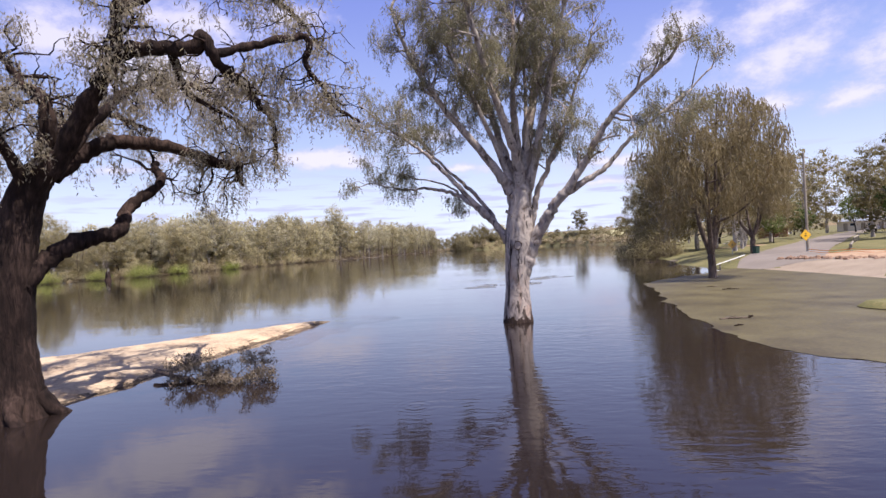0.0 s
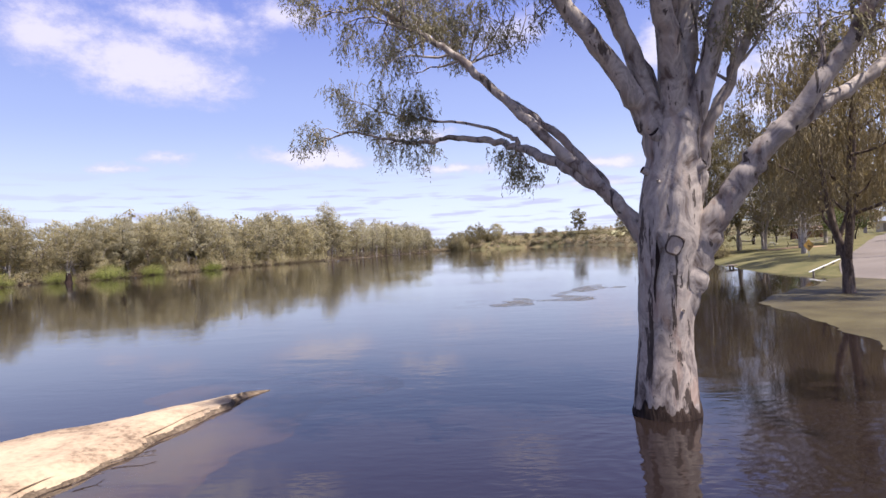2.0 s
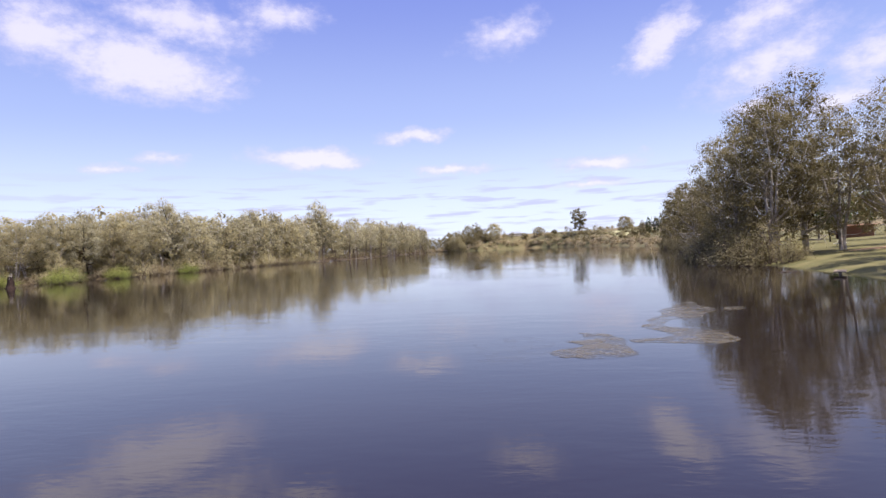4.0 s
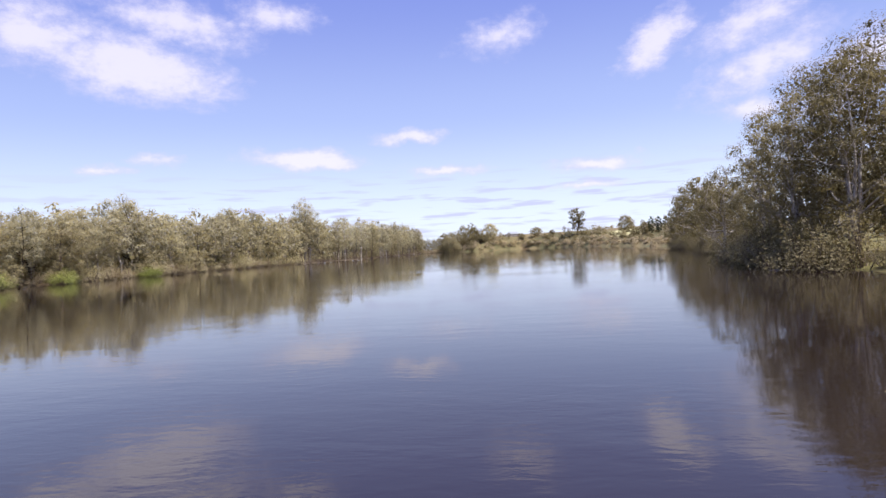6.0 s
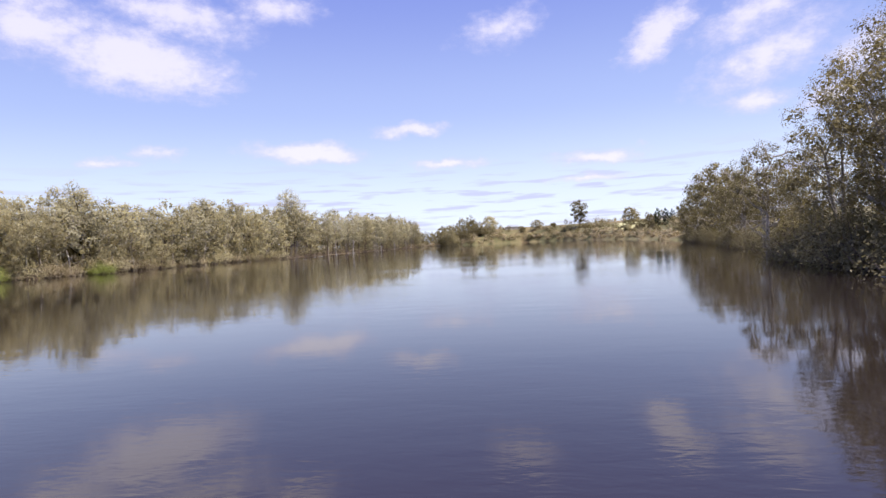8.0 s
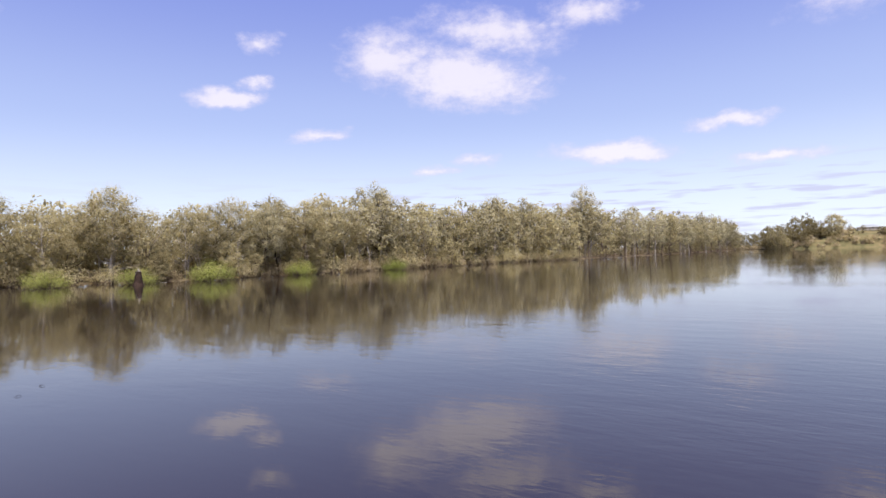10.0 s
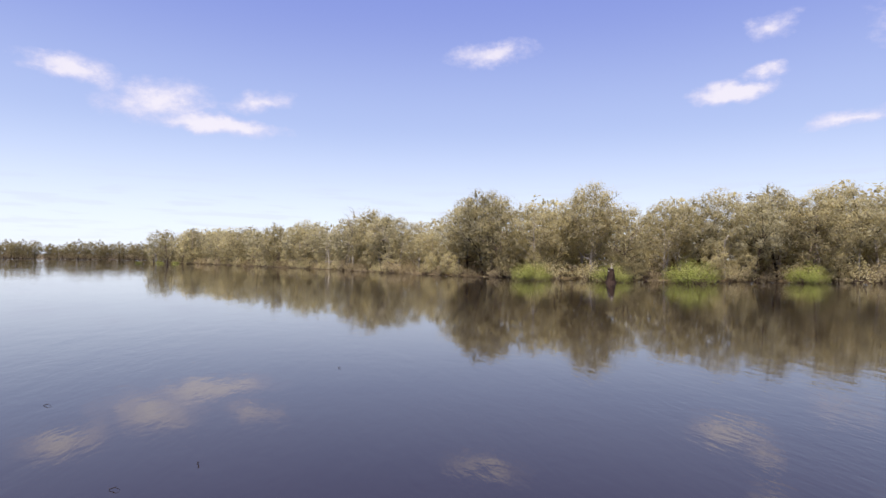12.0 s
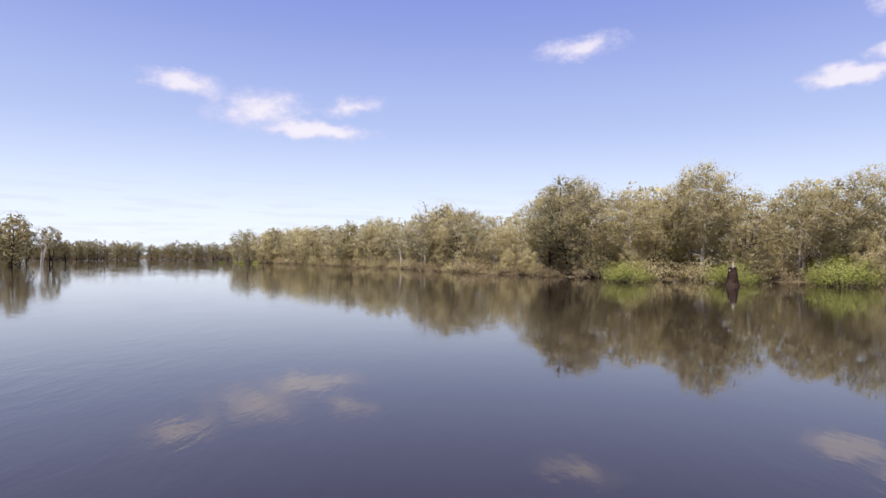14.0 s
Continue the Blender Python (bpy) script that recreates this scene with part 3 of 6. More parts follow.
def build_ground():
    xs = np.concatenate([[-4500, -3000, -2000, -1400], np.arange(-1000, -320, 60), np.arange(-320, -60, 6), np.arange(-60, 12, 6),
                         np.arange(12, 62, 1.5), np.arange(62, 140, 5), np.arange(140, 420, 20), [500, 700, 1000, 1600, 2500, 4500]])
    ys = np.concatenate([[-4500, -2500, -1200, -600, -300], np.arange(-200, -30, 15), np.arange(-30, 170, 2.5), np.arange(170, 330, 7),
                         np.arange(330, 900, 11), np.arange(900, 1300, 40), [1500, 2000, 3000, 4500]])
    gx, gy = np.meshgrid(xs, ys, indexing="ij")
    z = height(gx, gy)
    v = np.stack([gx, gy, z], -1).reshape(-1, 3)
    ny = len(ys)
    i, j = np.meshgrid(np.arange(len(xs) - 1), np.arange(ny - 1), indexing="ij")
    a = i * ny + j
    f = np.stack([a, a + ny, a + ny + 1, a + 1], -1).reshape(-1, 4)
    me = mesh_of("ground", v, f, M["litter"], True)
    me.materials.append(M["grass"])
    me.materials.append(M["bluff"])
    cx, cy = v[f].mean(1)[:, 0], v[f].mean(1)[:, 1]
    idx = np.where((cx > -60) & (cy < 330), 1, np.where((cy > 330) & (cx > -90), 2, 0)).astype(np.int32)
    me.polygons.foreach_set("material_index", idx)
    tagged(new("ground", me), "grassy river banks and low wooded flood plain", "ground", kind="structure")


build_ground()
s = 4600.0
wv = [(-s, -s, 0), (s, -s, 0), (s, s, 0), (-s, s, 0)]
tagged(new("water", mesh_of("water", wv, [(0, 1, 2, 3)], M["water"])), "calm brown river water mirroring the blue sky", "river", kind="structure")


def sheet(name, outline, z, mat, label, category, seed, ragged=0.3, cells=1.0, kind="", thick=0.02):
    """A thin uneven mat inside a ragged outline."""
    rng = np.random.default_rng(seed)
    edge = spline(list(outline) + [outline[0]], 40)[:-1]
    wob = [(noise.noise((p[0] * f, p[1] * f, seed)) * a, noise.noise((p[0] * f, p[1] * f, seed + 9)) * a) for p in edge for f, a in ((0.5, ragged), (2.2, ragged * 0.22))]
    edge[:, :2] += np.array(wob).reshape(-1, 2, 2).sum(1)
    bm = bmesh.new()
    top = [bm.verts.new((p[0], p[1], z)) for p in edge]
    bot = [bm.verts.new((p[0], p[1], z - thick)) for p in edge]
    bm.faces.new(top)
    for k in range(len(top)):
        bm.faces.new((top[k], bot[k], bot[(k + 1) % len(top)], top[(k + 1) % len(top)]))
    bmesh.ops.triangulate(bm, faces=bm.faces)
    return tagged(part(name, (bm, mat)), label, category, kind=kind)

# duckweed in the flooded boat ramp, and thin scum drifting on the river
sheet("duckweed_mat", [(14.2, 49.5), (12.6, 36.5), (11.7, 28), (11.6, 22.6), (12.2, 18.5), (15, 15.5), (24, 12), (37, 9), (34, 30), (32, 44), (31, 58), (28.8, 65.5), (25.2, 64.5), (23, 60.5), (20.5, 58), (17, 54)],
      0.012, M["algae"], "green-brown duckweed mat floating in the flooded ramp", "duckweed", 3, 0.55)
sheet("scum_patch", [(-3.6, 53), (-2.2, 51.8), (-0.6, 54), (-1.8, 57.5), (-3.2, 56)], 0.01, M["scum"], "thin grey scum patch drifting on calm water", "scum", 5, 0.8)
RAFTS = ([(6.1, 66.0), (8.1, 68.7), (8.2, 66.2), (7.6, 63.4), (6.4, 61.8), (5.2, 60.9), (4.8, 59.0), (6.4, 57.4), (5.0, 54.6), (2.3, 55.0), (2.4, 56.4), (3.7, 57.2), (3.8, 60.2), (5.2, 63.1)],
         [(-0.2, 56.1), (0.9, 58.1), (1.9, 56.8), (1.9, 54.9), (1.5, 52.8), (-0.7, 52.8), (-0.5, 54.1), (0.2, 54.9)], [(8.3, 64.4), (8.9, 65.6), (9.6, 65.4), (9.0, 64.5)])
for k, outline in enumerate(RAFTS):
    tagged(sheet("duckweed_raft", outline, 0.01 + 0.002 * k, M["raft"], "ragged olive raft of floating duckweed on calm water", "duckweed", 20 + k, 0.7), group="duckweed rafts")


def sandbar():
    """A low spit of sand with a dark wet edge."""
    far = spline([(-30, 7.5), (-24, 14.5), (-19, 18), (-15.2, 21.5), (-12.4, 25.0), (-9.6, 28.2), (-6.9, 31.4)], 30)
    near = spline([(-29.6, 6.5), (-14, 7), (-10.0, 11.6), (-8.6, 15.4), (-8.2, 19.5), (-7.6, 24.5), (-6.8, 31.2)], 30)
    n = len(far)
    u = np.linspace(0, 1, 111)
    grid = far[:, None, :] * (1 - u)[None, :, None] + near[:, None, :] * u[None, :, None]
    verts = []
    for i in range(n):
        for j, w in enumerate(u):
            x, y = grid[i, j]
            side = min(w, 1 - w) * np.hypot(*(far[i] - near[i]))
            z = 0.36 * (1 - math.exp(-side / 0.5)) - 0.05 + 0.05 * noise.noise((x * 0.8, y * 0.8, 1)) + 0.025 * noise.noise((x * 3, y * 3, 4))
            edge = 0.35 * noise.noise((x * 1.1, y * 1.1, 7)) * (1 if side < 0.4 else 0.3) + (0.9 * noise.noise((x * 0.3, y * 0.3, 2)) if y < 12 else 0)
            verts.append((x + edge, y + edge * 0.4, z))
    m = len(u)
    i, j = np.meshgrid(np.arange(n - 1), np.arange(m - 1), indexing="ij")
    a = i * m + j
    f = np.stack([a, a + m, a + m + 1, a + 1], -1).reshape(-1, 4)
    me = mesh_of("sandbar", verts, f, M["sand"], True)
    me.materials.append(M["wet_sand"])
    mid = np.array(verts)[f].mean(1)
    zc = mid[:, 2]
    wet = np.array([0.065 + 0.05 * noise.noise((c[0] * 1.7, c[1] * 1.7, 3)) + 0.03 * noise.noise((c[0] * 6, c[1] * 6, 5)) + 0.014 * max(0.0, c[1] - 26) * (1 + 1.6 * noise.noise((c[0] * 2.3, c[1] * 1.1, 8))) for c in mid])
    me.polygons.foreach_set("material_index", (zc < wet).astype(np.int32))
    tagged(new("sandbar", me), "pale sand spit with a dark wet edge in the river", "sandbar", kind="structure")


sandbar()

# ---- the great river gum standing in the water ----


def big_gum():
    rng = np.random.default_rng(11)
    t = thing("river_red_gum", pose(3.74, 28.38, 0), "huge pale smooth-barked gum tree standing in flood water", "tree")
    w = Wood()
    tr = spline([(0, 0, -1.2), (0, 0, 0), (0.05, 0, 1.7), (0.15, 0, 3.2), (0.28, 0, 4.6), (0.4, -0.02, 5.8), (0.52, 0.0, 6.8), (0.7, 0.12, 7.8), (0.95, 0.35, 9.0)], 14)
    zz = tr[:, 2]
    rad = np.interp(zz, [-1.2, 0, 0.5, 1.7, 3.0, 3.9, 4.6, 5.8, 6.4, 7.2, 9.0], [0.85, 0.72, 0.66, 0.58, 0.60, 0.68, 0.64, 0.56, 0.46, 0.32, 0.2])
    w.tube(tr, rad * (1 + 0.02 * np.sin(zz * 3.1)), 32, 0.016, rng)
    me = w.mesh("trunk", M["gum_bark"])
    me.materials.append(M["flaking_bark"])
    idx = []
    for f in me.polygons:
        c = f.center
        rag = noise.noise((c.x * 3.5, c.y * 3.5, c.z * 0.8))
        idx.append(1 if c.z < 2.3 + 1.6 * rag else 0)
    me.polygons.foreach_set("material_index", idx)
    part("trunk", me, t)
    limbs = [
        ([(-0.04, 0.10, 3.50), (-0.52, 0.15, 4.30), (-1.24, 0.35, 5.24), (-2.30, 0.80, 6.44), (-3.43, 1.20, 7.71), (-4.55, 1.50, 8.88), (-5.83, 1.90, 9.93), (-7.41, 2.40, 11.29)], 0.185),
        ([(-1.24, 0.35, 5.24), (-2.11, 1.87, 6.04), (-2.88, 3.12, 6.58), (-3.73, 3.67, 6.95), (-4.86, 4.37, 7.26), (-5.79, 4.99, 7.28), (-6.91, 5.15, 7.47), (-8.1, 5.30, 7.8)], 0.14),
        ([(-2.88, 3.12, 6.58), (-3.15, 3.31, 7.00), (-4.45, 4.03, 7.62), (-5.91, 4.75, 7.96), (-7.36, 5.18, 8.40)], 0.07),
    ] + [
        ([(-0.15, 0.25, 3.9), (-0.8, 0.55, 4.75), (-1.2, 0.9, 5.6), (-2.3, 1.5, 6.9), (-3.6, 2.4, 8.2), (-4.8, 3.2, 9.6), (-5.6, 3.8, 10.8)], 0.15),
        ([(0.2, 0, 5.6), (-0.2, -0.1, 6.6), (-1.0, -0.4, 7.9), (-2.2, -0.7, 9.4), (-3.4, -1.1, 11.0), (-4.6, -1.4, 13.2), (-5.2, -1.6, 15.2)], 0.27),
        ([(0.25, 0.05, 5.9), (0.0, 0.4, 7.4), (-0.5, 1.0, 9.2), (-1.0, 1.9, 11.2), (-1.6, 2.6, 13.6), (-2.0, 3.0, 16.2)], 0.26),
    ] + [
        ([(0.4, -0.05, 6.2), (0.3, -0.5, 8.0), (-0.2, -1.2, 9.6), (-0.8, -2.0, 11.4), (-1.4, -2.8, 14.0), (-1.7, -3.2, 16.0)], 0.26),
        ([(0.5, -0.05, 6.4), (0.9, 0.3, 8.8), (1.3, 0.8, 11.0), (1.6, 1.3, 13.4), (1.6, 1.6, 17.0)], 0.30),
        ([(0.45, 0.0, 6.4), (0.35, 0.1, 9.2), (0.3, 0.15, 10.9), (0.45, 0.2, 12.4), (0.6, 0.3, 15.8)], 0.22),
        ([(0.55, 0.1, 6.6), (0.8, 0.5, 9.2), (0.95, 0.9, 11.6), (0.8, 1.2, 14.8)], 0.17),
        ([(0.15, -0.1, 6.3), (-0.5, -0.3, 8.2), (-1.3, -0.6, 10.2), (-2.3, -0.9, 12.4), (-3.0, -1.2, 14.4)], 0.17),
        ([(0.6, -0.05, 6.0), (1.2, -0.4, 7.9), (1.8, -0.9, 10.2), (2.3, -1.4, 12.6), (3.0, -1.8, 15.4)], 0.24),
    ] + [
        ([(0.4, 0.1, 3.7), (0.76, 0.15, 4.4), (1.04, 0.2, 5.4), (1.25, 0.25, 6.3), (1.9, 0.35, 7.6), (2.6, 0.5, 9.2), (3.2, 0.8, 10.9), (4.2, 1.4, 13.5)], 0.2),
        ([(0.2, -0.05, 2.3), (0.68, -0.1, 3.25), (1.12, -0.2, 4.2), (1.72, -0.4, 5.1), (2.2, -0.6, 5.8), (2.75, -0.8, 6.4), (3.5, -1.1, 7.5), (4.2, -1.4, 8.7), (5.2, -1.8, 9.9), (7.0, -2.0, 11.4)], 0.34),
        ([(2.6, -0.6, 6.15), (4.0, -0.4, 6.9), (4.7, -0.3, 7.4), (5.7, -0.2, 8.5), (6.6, -0.1, 9.2), (7.9, -0.1, 10.1), (9.4, 0, 11.4)], 0.15),
    ]
    tips = []
    twigs = Wood()
    for k, (pts, r) in enumerate(limbs):
        w = Wood()
        p = spline(pts, 6)
        n = len(p)
        p[1:, :] += 0.025 * rng.standard_normal((n - 1, 3))
        w.tube(p, np.linspace(r, r * 0.24, n) * (1 + 0.05 * rng.standard_normal(n)) * (1 + 0.45 * np.exp(-np.linspace(0, 9, n))), 14, 0.035, rng)
        part("limb", w.mesh("limb", M["gum_bark"]), t)
        first = (0.66, 0.66, 0.66, 0.75)[k] if k < 4 else (0.5 if k < 13 else 0.58)
        for _ in range((13 if k < 4 else 27) if r > 0.145 and k < 13 else 7 if k < 13 else 11):
            u = rng.uniform(first, 1.0)
            q = p[min(int(u * (n - 1)), n - 1)]
            out = p[-1] - p[max(0, n - 6)]
            way = out / np.linalg.norm(out) + 0.8 * rng.standard_normal(3) + np.array([0, 0, 0.25])
            reach = 0.55 if k in (1, 2) else 1.0
            if k < 4 or k > 12:
                way[2] = abs(way[2]) * 0.6
            shoot(rng, q, way, rng.uniform(1.2, 2.3) * reach, r * 0.16 + 0.008, 0, twigs, tips, 0.04, 0.25, (4, 3), 1, 6, 0.5)
        shoot(rng, p[-1], p[-1] - p[-3], 1.5, r * 0.3, 0, twigs, tips, 0.02, 0.3, (6, 3), 1, 6, 0.6)
    # the hanging spray under the low limb
    for _ in range(5):
        shoot(rng, (-2.88, 3.12, 6.48), rng.standard_normal(3) * 0.6 + np.array([0, 0, -0.7]), 0.8, 0.02, 0, twigs, tips, -0.1, 0.3, (4, 3), 1, 5, 0.5)
    tagged(part("twig_mass", twigs.mesh("twig_mass", M["gum_bark"]), t), kind="stuff")
    tips = thinned(rng, tips, 0.34, 0.75, -0.2)
    part("crown", mesh_of("crown", *sprays(rng, tips, 13, 8, 0.42, 0.115, 0.028, 0.15), M["leaf_standing"]), t, "hanging narrow grey-green leaves")

    def on_bark(deg, z, lift=0.0):
        """A place on the trunk's bark."""
        cx, r = np.interp(z, tr[:, 2], tr[:, 0]), np.interp(z, tr[:, 2], rad) + lift
        return np.array([cx + r * math.cos(radians(deg)), r * math.sin(radians(deg)), z])

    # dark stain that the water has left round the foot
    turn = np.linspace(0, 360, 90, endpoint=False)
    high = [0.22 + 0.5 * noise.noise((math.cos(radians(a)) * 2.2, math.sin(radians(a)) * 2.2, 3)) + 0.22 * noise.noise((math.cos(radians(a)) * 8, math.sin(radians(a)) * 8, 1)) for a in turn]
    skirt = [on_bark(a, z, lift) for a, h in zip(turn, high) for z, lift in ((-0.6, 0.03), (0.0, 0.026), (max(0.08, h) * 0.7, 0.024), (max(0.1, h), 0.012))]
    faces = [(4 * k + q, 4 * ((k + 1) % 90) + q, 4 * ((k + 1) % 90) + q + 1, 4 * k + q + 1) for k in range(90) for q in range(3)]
    part("waterline_stain", mesh_of("waterline_stain", skirt, faces, M["wet_shade_bark"], True), t, "dark wet stain round the foot of the trunk")
    # healed knot: a raised oval ring round a dished scar
    ring = Wood()
    loop = np.array([on_bark(-93 + 15 * math.cos(a) + 1.5 * math.sin(3 * a), 3.72 + (0.21 + 0.02 * math.cos(2 * a + 1)) * math.sin(a), 0.008) for a in np.linspace(0, 2 * math.pi, 29)])
    ring.tube(loop, 0.022 + 0.007 * rng.standard_normal(29), 8, 0.1, rng)
    knot = part("knot", ring.mesh("knot", M["mid_bark"]), t, "old healed branch knot")
    scar = [on_bark(-93, 3.72, -0.0)] + [on_bark(-93 + 14 * math.cos(a) + 1.5 * math.sin(3 * a), 3.72 + 0.195 * math.sin(a), 0.016) for a in np.linspace(0, 2 * math.pi, 24, endpoint=False)]
    part("scar", mesh_of("scar", scar, [(0, 1 + k, 1 + (k + 1) % 24) for k in range(24)], M["flaking_bark"], True), knot)
    # a long split beside it: a dark strip on the bark paints its inner shade
    zs = np.linspace(2.5, 3.85, 15)
    half = np.interp(zs, [2.5, 2.75, 3.2, 3.5, 3.85], [0.3, 2.6, 2.6, 4.6, 0.6])
    mid = -124 + 2.0 * np.sin(zs * 6) + 3.0 * (zs - 3.3)
    rim = [on_bark(m - h, z, 0.022) for m, h, z in zip(mid, half, zs)] + [on_bark(m + h, z, 0.022) for m, h, z in zip(mid, half, zs)]
    part("bark_split", mesh_of("bark_split", rim, [(k, k + 15, k + 16, k + 1) for k in range(14)], M["wet_shade_bark"], True), t, "split in the bark, its inner shade painted as a dark strip")
    # broken stubs; a solid dark plug paints the shade inside each hollow
    for deg, z, r, ln in ((-150, 6.1, 0.16, 0.1), (-165, 5.3, 0.08, 0.12), (-35, 5.35, 0.12, 0.1), (-70, 2.2, 0.04, 0.03), (-130, 5.0, 0.04, 0.03)):
        a, b = on_bark(deg, z, -0.1), on_bark(deg, z + 0.12, ln)
        stub_wood = Wood()
        stub_wood.tube(np.array([a, (a + b) / 2, b, b * 1.0 + (b - a) * 0.02]), (r * 1.35, r * 1.05, r, r * 0.7), 12, 0.08, rng)
        stub = part("broken_stub", stub_wood.mesh("broken_stub", M["gum_bark"]), t)
        part("hollow", (rod(a, b + (b - a) * 0.03, r * 0.86, r * 0.8, 12), M["wet_shade_bark"]), stub, "rotten hollow, its inner shade painted on a dark plug")
    return t


big_gum()

# ---- the dark gum on the sand spit ----


def dark_gum():
    rng = np.random.default_rng(23)
    t = thing("old_red_gum", pose(-8.9, 12.9, 0), "gnarled gum tree with dark fissured bark by the sand spit", "tree")
    w = Wood()
    tr = spline([(-0.2, 0, -0.8), (-0.2, 0, 0), (-0.24, 0, 1.0), (-0.26, 0, 2.2), (-0.12, 0, 3.7), (0.1, 0.1, 5.2), (0.5, 0.1, 6.0), (1.0, 0.1, 6.4)], 8)
    rad = np.interp(np.arange(len(tr)), [0, 8, 14, 22, 32, 40, 56], [0.92, 0.78, 0.62, 0.53, 0.52, 0.48, 0.34])
    w.tube(tr, rad, 26, 0.06, rng)
    part("trunk", w.mesh("trunk", M["dark_bark"]), t)
    limbs = [
        ([(0.1, 0, 3.4), (0.5, 0.6, 4.1), (1.0, 1.2, 4.5), (1.5, 1.9, 4.75), (1.5, 2.5, 5.5), (1.9, 3.4, 6.2), (1.5, 3.8, 6.8), (1.2, 4.4, 7.0)], 0.28),
        ([(0.2, 0.1, 5.0), (0.9, 0.2, 7.0), (0.8, 0.2, 8.1), (0.2, 0.3, 8.6), (-0.6, 0.4, 9.6)], 0.26),
        ([(0.7, 0.5, 6.2), (1.3, 1.5, 7.1), (2.0, 2.4, 7.3), (2.9, 3.4, 7.1), (3.5, 4.0, 6.8), (3.6, 5.2, 6.85), (2.9, 6.6, 6.9), (2.4, 8.0, 6.6)], 0.24),
    ] + [
        ([(1.0, 0.1, 6.2), (2.2, 0.1, 7.9), (2.9, 0.1, 9.0), (3.1, 0.1, 10.4), (3.4, 0.2, 12.2)], 0.28),
        ([(2.9, 0.1, 9.0), (3.7, 0, 9.1), (5.0, 0.05, 9.0), (5.3, 0.1, 9.3), (5.5, 0.4, 8.7), (5.4, 1.8, 8.6), (5.2, 3.4, 8.4), (5.1, 4.7, 8.1), (4.6, 6.0, 7.3)], 0.21),
        ([(5.4, 0.2, 8.85), (6.4, 1.0, 9.3), (7.4, 1.8, 9.6), (7.2, 2.0, 9.0), (7.6, 2.2, 8.4), (7.8, 2.4, 8.0), (8.4, 3.0, 7.5)], 0.12),
    ] + [
        ([(4.5, 0, 9.0), (4.0, 1.2, 8.8), (3.7, 2.1, 8.5), (4.4, 3.6, 8.0), (4.4, 4.6, 7.6)], 0.11),
        ([(0.1, 0, 4.6), (-0.9, -0.2, 5.6), (-2.2, -0.3, 6.4), (-3.4, 0.2, 7.6), (-4.6, 0.6, 8.4)], 0.26),
        ([(0.5, 0.1, 5.8), (0.1, 1.2, 7.2), (-0.4, 2.8, 8.2), (-0.6, 4.6, 8.8), (-0.2, 6.4, 8.6)], 0.22),
    ] + [
        ([(3.1, 0.1, 10.2), (4.4, 0.8, 11.0), (5.6, 1.6, 11.2), (6.6, 2.6, 10.8), (7.2, 3.6, 9.9)], 0.14),
        ([(0.4, 0.2, 5.6), (0.6, -0.9, 6.8), (0.4, -1.9, 8.2), (0.8, -2.6, 9.6)], 0.18),
        ([(0.9, 0.3, 6.3), (1.2, 2.0, 8.2), (1.6, 3.6, 9.4), (2.4, 5.4, 9.6), (2.8, 6.8, 9.0)], 0.18),
    ]
    tips = []
    twigs = Wood()
    for number, (pts, r) in enumerate(limbs):
        w = Wood()
        p = spline(pts, 8)
        n = len(p)
        p[2:-1] += 0.022 * rng.standard_normal((n - 3, 3))
        w.tube(p, np.linspace(r, r * 0.3, n) * (1 + 0.08 * rng.standard_normal(n)), 12, 0.05, rng)
        part("limb", w.mesh("limb", M["dark_bark"]), t)
        first = (0.72, 0.35, 0.5, 0.4, 0.4, 0.45, 0.4, 0.3, 0.3, 0.3, 0.35, 0.35)[number]
        for k in range((5, 18, 17, 14, 20, 16, 13, 24, 26, 20, 20, 26)[number]):
            u = rng.uniform(first, 1.0)
            q = p[min(int(u * (n - 1)), n - 1)]
            way = rng.standard_normal(3) + np.array([0, 0, 0.15])
            shoot(rng, q, way, rng.uniform(0.7, 1.5), r * 0.16 + 0.006, 0, twigs, tips, -0.04, 0.45, (3, 2), 1, 6, 0.55)
    tagged(part("twig_mass", twigs.mesh("twig_mass", M["dark_bark"]), t), kind="stuff")
    tips = thinned(rng, tips, 0.25, 0.8, -0.2)
    part("crown", mesh_of("crown", *sprays(rng, tips, 10, 6, 0.42, 0.12, 0.029, 0.16), M["leaf_silver"]), t, "hanging silvery grey-green leaves")
    for k in range(5):
        a = rng.uniform(0, 6.28)
        ww = Wood()
        ww.tube(spline([(0.5 * math.cos(a), 0.5 * math.sin(a), 0.5), (0.85 * math.cos(a), 0.85 * math.sin(a), 0.12), (1.25 * math.cos(a + 0.2), 1.25 * math.sin(a + 0.2), -0.15)], 5) + np.array([-0.2, 0, 0]), np.linspace(0.26, 0.1, 11), 9, 0.1, rng)
        part("root", ww.mesh("root", M["dark_bark"]), t)


dark_gum()


